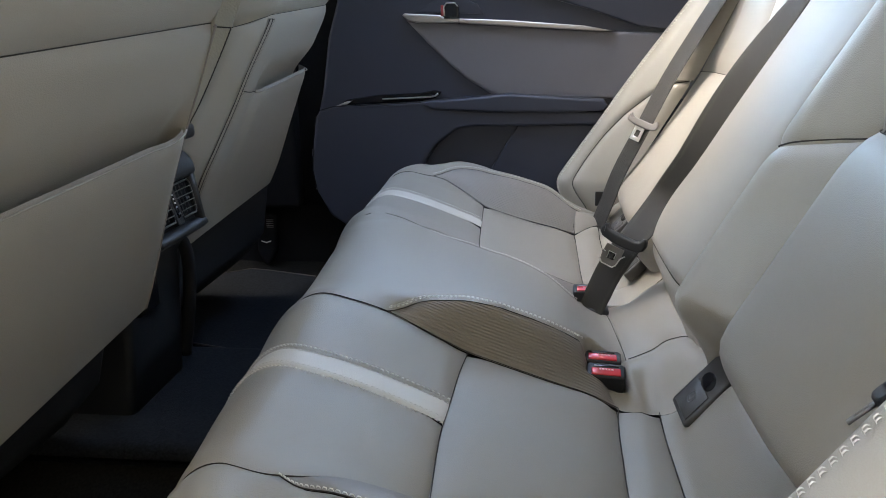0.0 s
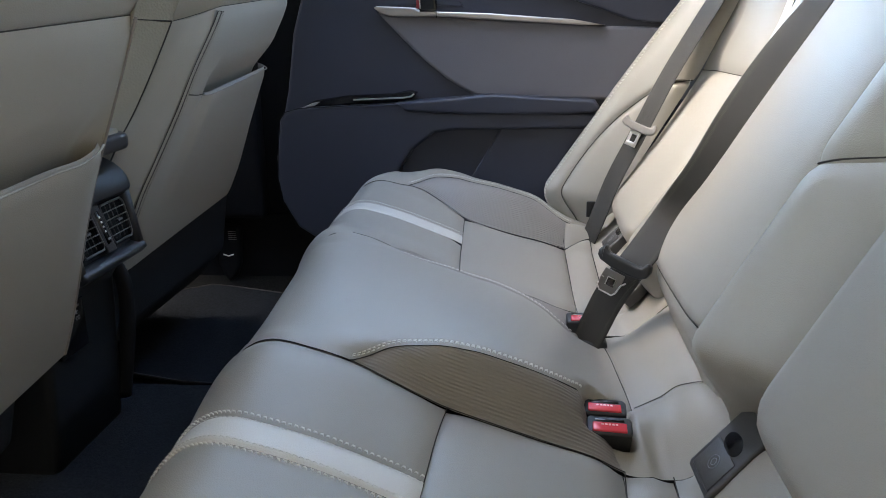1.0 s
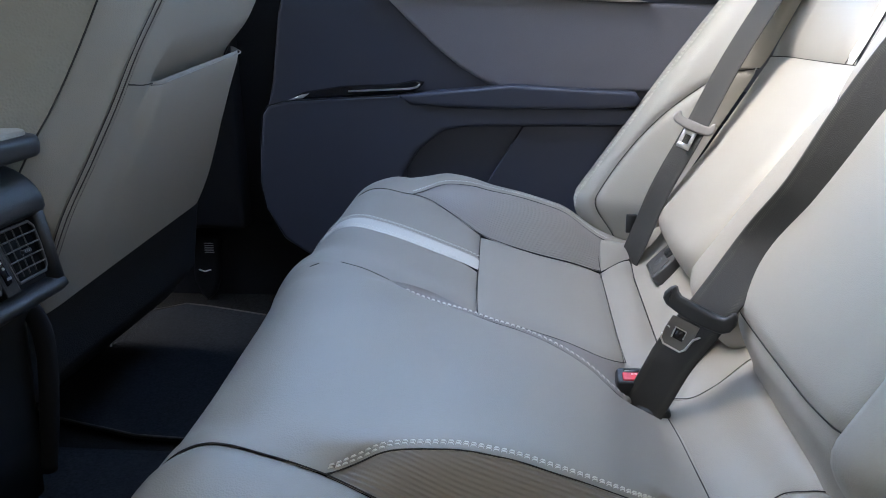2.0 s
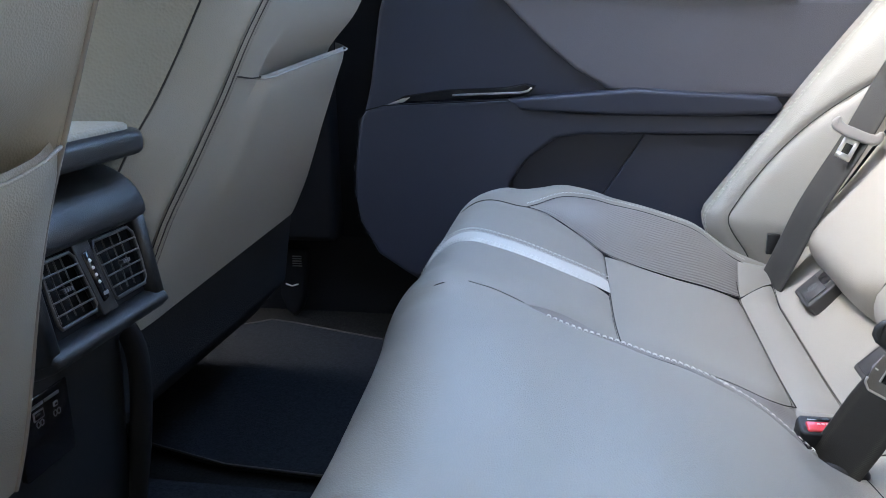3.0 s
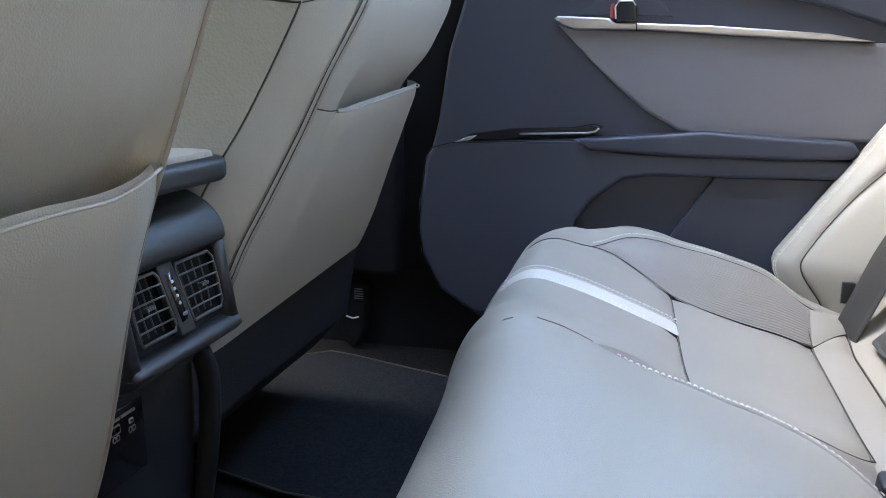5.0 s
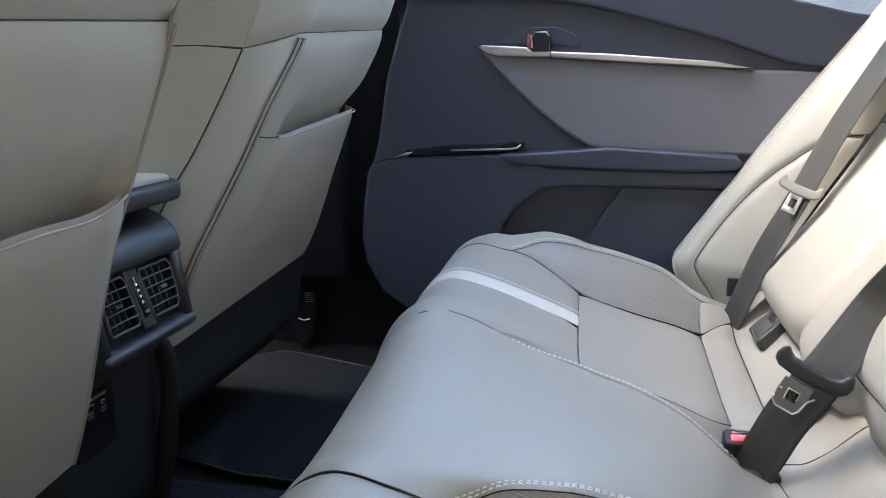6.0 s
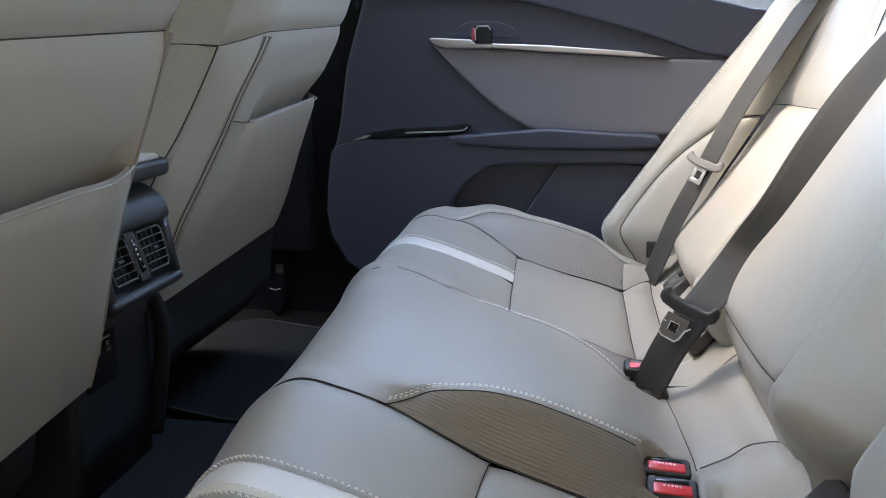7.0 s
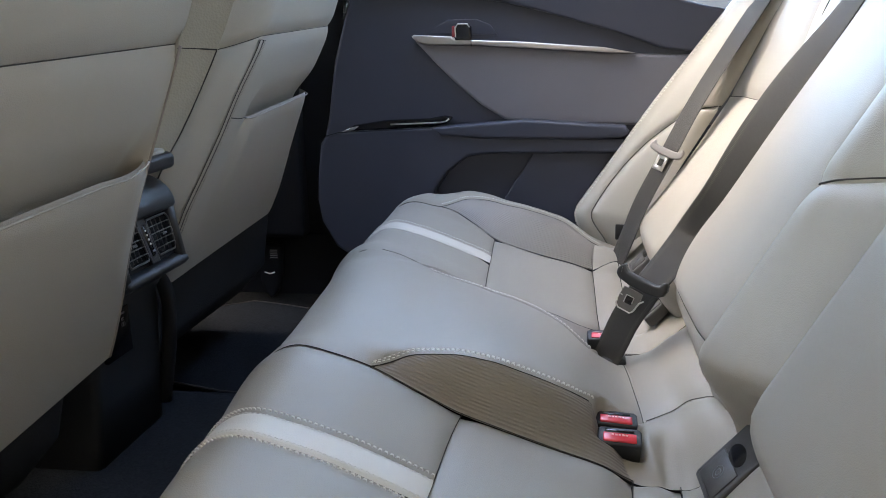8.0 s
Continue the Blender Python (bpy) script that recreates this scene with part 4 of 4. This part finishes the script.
near_belt = thing("seat_belt", "black outer rear seat belt lying in the bolster gap", "seat belt", "rear seat belts")
belt(near_belt, [(0.370, -0.592, 0.23), (0.401, -0.592, 0.288), (0.420, -0.592, 0.312), (0.441, -0.592, 0.339), (0.49, -0.598, 0.42), (0.60, -0.61, 0.60)], [(0.45, 0.75, -0.45)] * 6)
tongue(PLASTIC, DARKSTEEL, frame_at((0.432, -0.600, 0.364), (0.30, 0.90, -0.30), (-0.70, 0.05, -0.70)), near_belt, 0.6)


# ---- buckles ----
def buckle(m, label, group="buckles"):
    b = thing("seat_belt_buckle", label, "buckle", group, at=m)
    part("housing", prism([(-0.024, -0.014), (0.024, -0.014), (0.026, -0.008), (0.026, 0.010), (0.022, 0.015), (-0.022, 0.015), (-0.026, 0.010), (-0.026, -0.008)], 0.07, 0.003, Matrix.Translation((0, 0, -0.07))), PLASTIC, b)
    part("button", boxed((-0.0195, -0.0105, -0.004), (0.0195, 0.0035, 0.0022), 0.0018, 2), RED, b, "red release button with pale raised marks")
    part("slot", boxed((-0.017, 0.006, -0.004), (0.017, 0.0105, 0.0008), 0.0005, 1), PIANO, b)
    for k in range(5):
        part("mark", boxed((-0.0095 + 0.004 * k, -0.0020, 0.0018), (-0.0068 + 0.004 * k, 0.0005, 0.0026), 0.0), REDPALE, b)
    return b


buckle(pose(0.306, -0.134, 0.184, 10, 3, -2) @ Matrix.Scale(0.9, 4), "black buckle with red button beside the raised seat")
buckle(pose(0.308, -0.168, 0.180, 16, 3, -2) @ Matrix.Scale(0.9, 4), "black buckle with red button beside the raised seat")
buckle(pose(0.304, 0.113, 0.1895, 12, 0, 0) @ Matrix.Scale(0.9, 4), "black buckle with red button under the middle belt")


# ---- child seat anchor covers ----
def anchor_cover(p00, p10, p01, label):
    """A curved plastic cover from its front inner corner, along its slope and along its width."""
    o, u, v = Vector(p00), Vector(p10) - Vector(p00), Vector(p01) - Vector(p00)
    lu, lv = u.length, v.length
    n = u.cross(v).normalized()
    if n.z < 0:
        n.negate()
    m = Matrix(((u.x / lu, v.x / lv, n.x, o.x), (u.y / lu, v.y / lv, n.y, o.y), (u.z / lu, v.z / lv, n.z, o.z), (0, 0, 0, 1)))
    c = thing("anchor_cover", label, "anchor cover", "anchor covers")
    part("plate", prism([(0, 0.004), (0.004, 0), (lu, 0), (lu, lv), (0.004, lv), (0, lv - 0.004)], 0.018, 0.003, m @ pose(0, 0, -0.010)), GREYPLASTIC, c)
    part("panel", boxed((0.005, 0.006, 0.0070), (lu * 0.50, lv - 0.006, 0.0090), 0.001, 1, m), GREYPLASTIC, c)
    part("slot", prism([(lu * 0.60 + 0.010 * math.cos(t), lv * 0.5 + 0.016 * math.sin(t)) for t in (2 * math.pi * k / 20 for k in range(20))], 0.0088, 0.0, m), PIANO, c, "dark oval slot")
    part("emblem", merge(*[tube([m @ Vector((lu * 0.3 + r * math.cos(t), lv * 0.5 + r * math.sin(t), 0.0092)) for t in (2 * math.pi * k / 16 for k in range(16))], 0.0005, 5, closed=True) for r in (0.007, 0.0035)]), DIM, c)


anchor_cover((0.3850, -0.205, 0.1590), (0.4400, -0.198, 0.2190), (0.3885, -0.264, 0.1545), "grey plastic child seat anchor cover on the cushion")
anchor_cover((0.370, 0.492, 0.184), (0.419, 0.502, 0.230), (0.370, 0.427, 0.184), "grey plastic child seat anchor cover on the cushion")
anchor_cover((0.370, 0.250, 0.184), (0.419, 0.258, 0.230), (0.370, 0.185, 0.182), "grey plastic child seat anchor cover on the cushion")


# ---- far rear door ----
DOOR = pose(0, -0.03, 0, 0, 0, -4.5)
door = thing("rear_door", "dark rear door panel with grey leather insert and satin trim", "car door", at=DOOR)


def slab(outline, y_face, y_back, bevel=0.004, segments=3):
    """A raised piece of the door: an outline in x, z."""
    return side_prism(outline, y_face, y_back, bevel, segments)


part("panel", slab([(-0.27, 0.70), (-0.315, 0.56), (-0.335, 0.44), (-0.372, 0.30), (-0.368, 0.21), (-0.328, 0.145), (-0.26, 0.10), (-0.10, 0.07), (0.75, 0.05), (0.75, 0.55), (0.46, 0.598), (0.36, 0.625), (0.25, 0.652), (0.175, 0.680), (0.0, 0.70)], 0.768, 0.83, 0.008), SOFT, door)
part("upper_cap", slab([(-0.27, 0.697), (-0.073, 0.688), (0.059, 0.671), (0.135, 0.651), (0.274, 0.610), (0.374, 0.574), (0.43, 0.567), (0.75, 0.55), (0.75, 0.605), (0.46, 0.650), (0.36, 0.676), (0.25, 0.702), (0.175, 0.722), (0.05, 0.742), (-0.27, 0.748)], 0.752, 0.80, 0.006), SOFT, door, "dark upper door cap under the window")
part("insert", slab([(-0.130, 0.598), (-0.08, 0.546), (-0.035, 0.503), (0.010, 0.466), (0.06, 0.436), (0.12, 0.424), (0.75, 0.424), (0.75, 0.545), (0.42, 0.562), (0.319, 0.565)], 0.757, 0.80, 0.008), DOORCLOTH, door, "grey leather door insert")
trim = part("trim", slab([(-0.134, 0.607), (-0.128, 0.611), (-0.05, 0.606), (-0.043, 0.600), (0.10, 0.5925), (0.26, 0.5785), (0.322, 0.5665), (0.26, 0.5685), (0.10, 0.580), (0.0, 0.588), (-0.10, 0.590), (-0.122, 0.596)], 0.746, 0.775, 0.003, 2), CHROME, door, "satin metal trim strip")
part("joint", boxed((-0.0075, 0.7448, 0.586), (-0.0062, 0.75, 0.6005), 0.0), PIANO, trim)
handle = part("door_handle", slab([(-0.040, 0.598), (-0.040, 0.624), (-0.034, 0.631), (-0.014, 0.631), (-0.008, 0.624), (-0.007, 0.598)], 0.742, 0.762, 0.004), PIANO, door, "gloss black door handle with bright rim")
part("rim", tube([(-0.038, 0.742, 0.604), (-0.0395, 0.742, 0.622), (-0.034, 0.742, 0.630), (-0.014, 0.742, 0.630), (-0.009, 0.742, 0.623)], 0.0013, 6), BRIGHT, handle)
part("lock_tab", boxed((-0.047, 0.744, 0.604), (-0.041, 0.752, 0.627), 0.002), DULLRED, handle, "red lock tab")
part("handle_bowl", slab([(-0.11, 0.612), (-0.06, 0.640), (0.0, 0.640), (0.030, 0.628), (0.045, 0.606), (-0.04, 0.611)], 0.7645, 0.79, 0.003), SOFT, door, "dark recess behind the handle")
part("armrest", slab([(-0.092, 0.421), (-0.070, 0.404), (0.065, 0.398), (0.242, 0.398), (0.305, 0.402), (0.316, 0.412), (0.306, 0.426), (0.102, 0.438), (0.050, 0.433), (-0.06, 0.424)], 0.727, 0.80, 0.008, 4), SOFT, door)
part("lower_panel", slab([(-0.345, 0.385), (-0.332, 0.402), (-0.30, 0.410), (-0.094, 0.420), (0.0, 0.402), (0.34, 0.400), (0.34, 0.371), (0.027, 0.366), (-0.015, 0.360), (-0.064, 0.323), (-0.089, 0.286), (-0.10, 0.10), (-0.262, 0.117), (-0.320, 0.153), (-0.352, 0.211), (-0.360, 0.26), (-0.356, 0.31)], 0.736, 0.80, 0.008, 3), SOFT, door)
part("pocket_plate", slab([(0.122, 0.368), (0.60, 0.372), (0.60, 0.05), (-0.06, 0.05), (0.066, 0.277)], 0.752, 0.80, 0.004), SOFT, door, "dark plate of the door pocket")
part("pull_cup", slab([(-0.300, 0.408), (-0.27, 0.424), (-0.20, 0.434), (-0.10, 0.438), (-0.068, 0.444), (-0.052, 0.440), (-0.062, 0.428), (-0.094, 0.421)], 0.748, 0.79, 0.002, 1), PIANO, door, "gloss black pull cup")
part("pull_trim", tube([(-0.185, 0.745, 0.426), (-0.12, 0.744, 0.4285), (-0.075, 0.743, 0.4305), (-0.062, 0.743, 0.433), (-0.056, 0.744, 0.438)], 0.0018, 6), BRIGHT, door, "bright metal line along the pull cup")
part("pull_tip", slab([(-0.300, 0.409), (-0.27, 0.4135), (-0.258, 0.422), (-0.272, 0.420)], 0.744, 0.75, 0.001, 1), CHROME, door)
part("grille_frame", tube([(-0.094, 0.735, 0.4195), (-0.20, 0.735, 0.4145), (-0.30, 0.735, 0.4095), (-0.333, 0.736, 0.401), (-0.345, 0.737, 0.385), (-0.355, 0.737, 0.312), (-0.359, 0.737, 0.26), (-0.351, 0.737, 0.211), (-0.319, 0.737, 0.153)], 0.0012, 6), BLACK, door)
pane = part("window", boxed((-0.30, 0.80, 0.55), (0.75, 0.804, 1.02), 0.0), GLASS, door, "clear door window", smooth=False)
pane.visible_shadow = False

# ---- car shell ----
for nm, lo, hi, mat, lab, cat in (
    ("dashboard", (-1.9, -0.80, -0.02), (-1.30, 0.86, 0.62), PLASTIC, "black dashboard under the windscreen", "dashboard"),
    # The shelf is out of view and set high to cut rear window light.
    ("parcel_shelf", (0.72, -0.80, 0.55), (1.4, 0.86, 0.76), SOFT, "unseen dark parcel shelf, raised to block light behind the rear seat", "shelf"),
    ("bulkhead", (0.52, -0.80, -0.05), (0.56, 0.86, 0.36), SOFT, "dark panel behind the rear seat", "wall"),
    ("sill_trim", (-0.62, 0.795, -0.03), (-0.10, 0.87, 0.17), BLACK, "dark plastic sill trim under the door", "trim"),
    ("pillar", (0.86, 0.78, 0.50), (1.05, 0.86, 1.06), HEADLINER, "pale grey cloth rear pillar", "pillar"),
    ("pillar", (-0.62, -0.82, -0.02), (-0.45, -0.76, 1.06), SOFT, "dark plastic pillar between the doors", "pillar"),
    ("front_door", (-1.5, 0.80, -0.1), (-0.60, 0.88, 0.66), SOFT, "dark front door panel", "car door"),
    ("front_door", (-1.5, -0.88, -0.1), (-0.64, -0.80, 0.66), SOFT, "dark front door panel", "car door"),
    ("car_side", (-1.9, 0.86, -0.30), (1.3, 0.93, 0.55), PAINT, "white painted car side under the windows", "car body"),
    ("door_sill", (-0.62, -0.92, -0.30), (0.75, -0.82, 0.03), PAINT, "white painted door sill of the open door", "car body"),
):
    tagged(part(nm, boxed(lo, hi, 0.01), mat), lab, cat, kind="structure")
tagged(part("pillar", merge(boxed((-0.62, 0.748, 0.165), (-0.345, 0.87, 1.06), 0.012, 3), boxed((-0.36, 0.797, 0.165), (-0.22, 0.87, 1.06), 0.004)), BLACK), "dark plastic pillar between the doors", "pillar", kind="structure")
tagged(part("open_door", boxed((-0.04, -1.0, -0.20), (0.04, 0.0, 0.62), 0.015, 3, pose(-0.66, -0.90, 0, 0, 0, -22)), SOFT), "open rear door swung away from the seat", "car door", kind="structure")
tagged(part("quarter_panel", side_prism([(0.43, -0.30), (0.43, 0.30), (0.48, 0.45), (0.60, 0.70), (0.78, 1.05), (1.4, 1.05), (1.4, -0.30)], -0.88, -0.80, 0.012, 3), PAINT), "white painted body side behind the open door", "car body", kind="structure")
# Unseen roof: added hole lets skylight in, long front edge blocks the sun.
bm = merge(boxed((-1.25, -0.86, 1.04), (-0.14, 0.86, 1.09), 0.01), boxed((0.28, -0.86, 1.04), (1.4, 0.86, 1.09), 0.01), boxed((-0.14, -0.86, 1.041), (0.28, 0.04, 1.089), 0.0), boxed((-0.14, 0.68, 1.041), (0.28, 0.86, 1.089), 0.0))
tagged(part("ceiling", bm, HEADLINER), "pale grey cloth headliner round an opening added for light", "ceiling", kind="structure")
wall = part("boundary_wall", boxed((-30, 14.0, -0.42), (30, 14.3, 2.8), 0.02), STUCCO)
tagged(wall, "dark grey boundary wall beyond the car", "wall", kind="structure")
# Unseen wall, added to block the sky and warm the open side.
OCHRE = material("brown blocker wall", (0.29, 0.20, 0.115), 0.9, vary=0.1, scale=1.5, grain=0.5, grain_scale=40, kind="noise")
blocker = part("sky_blocker_wall", boxed((-30, -3.8, -0.42), (30, -3.5, 7.0), 0.02), OCHRE)
tagged(blocker, "unseen brown wall added to dim and warm the open door side", "wall", kind="structure")
bm = bmesh.new()
bmesh.ops.create_grid(bm, x_segments=2, y_segments=2, size=400)
g = part("ground", bm, GROUND)
g.location.z = -0.42
tagged(g, "dark grey paving outside the car", "ground", kind="structure")
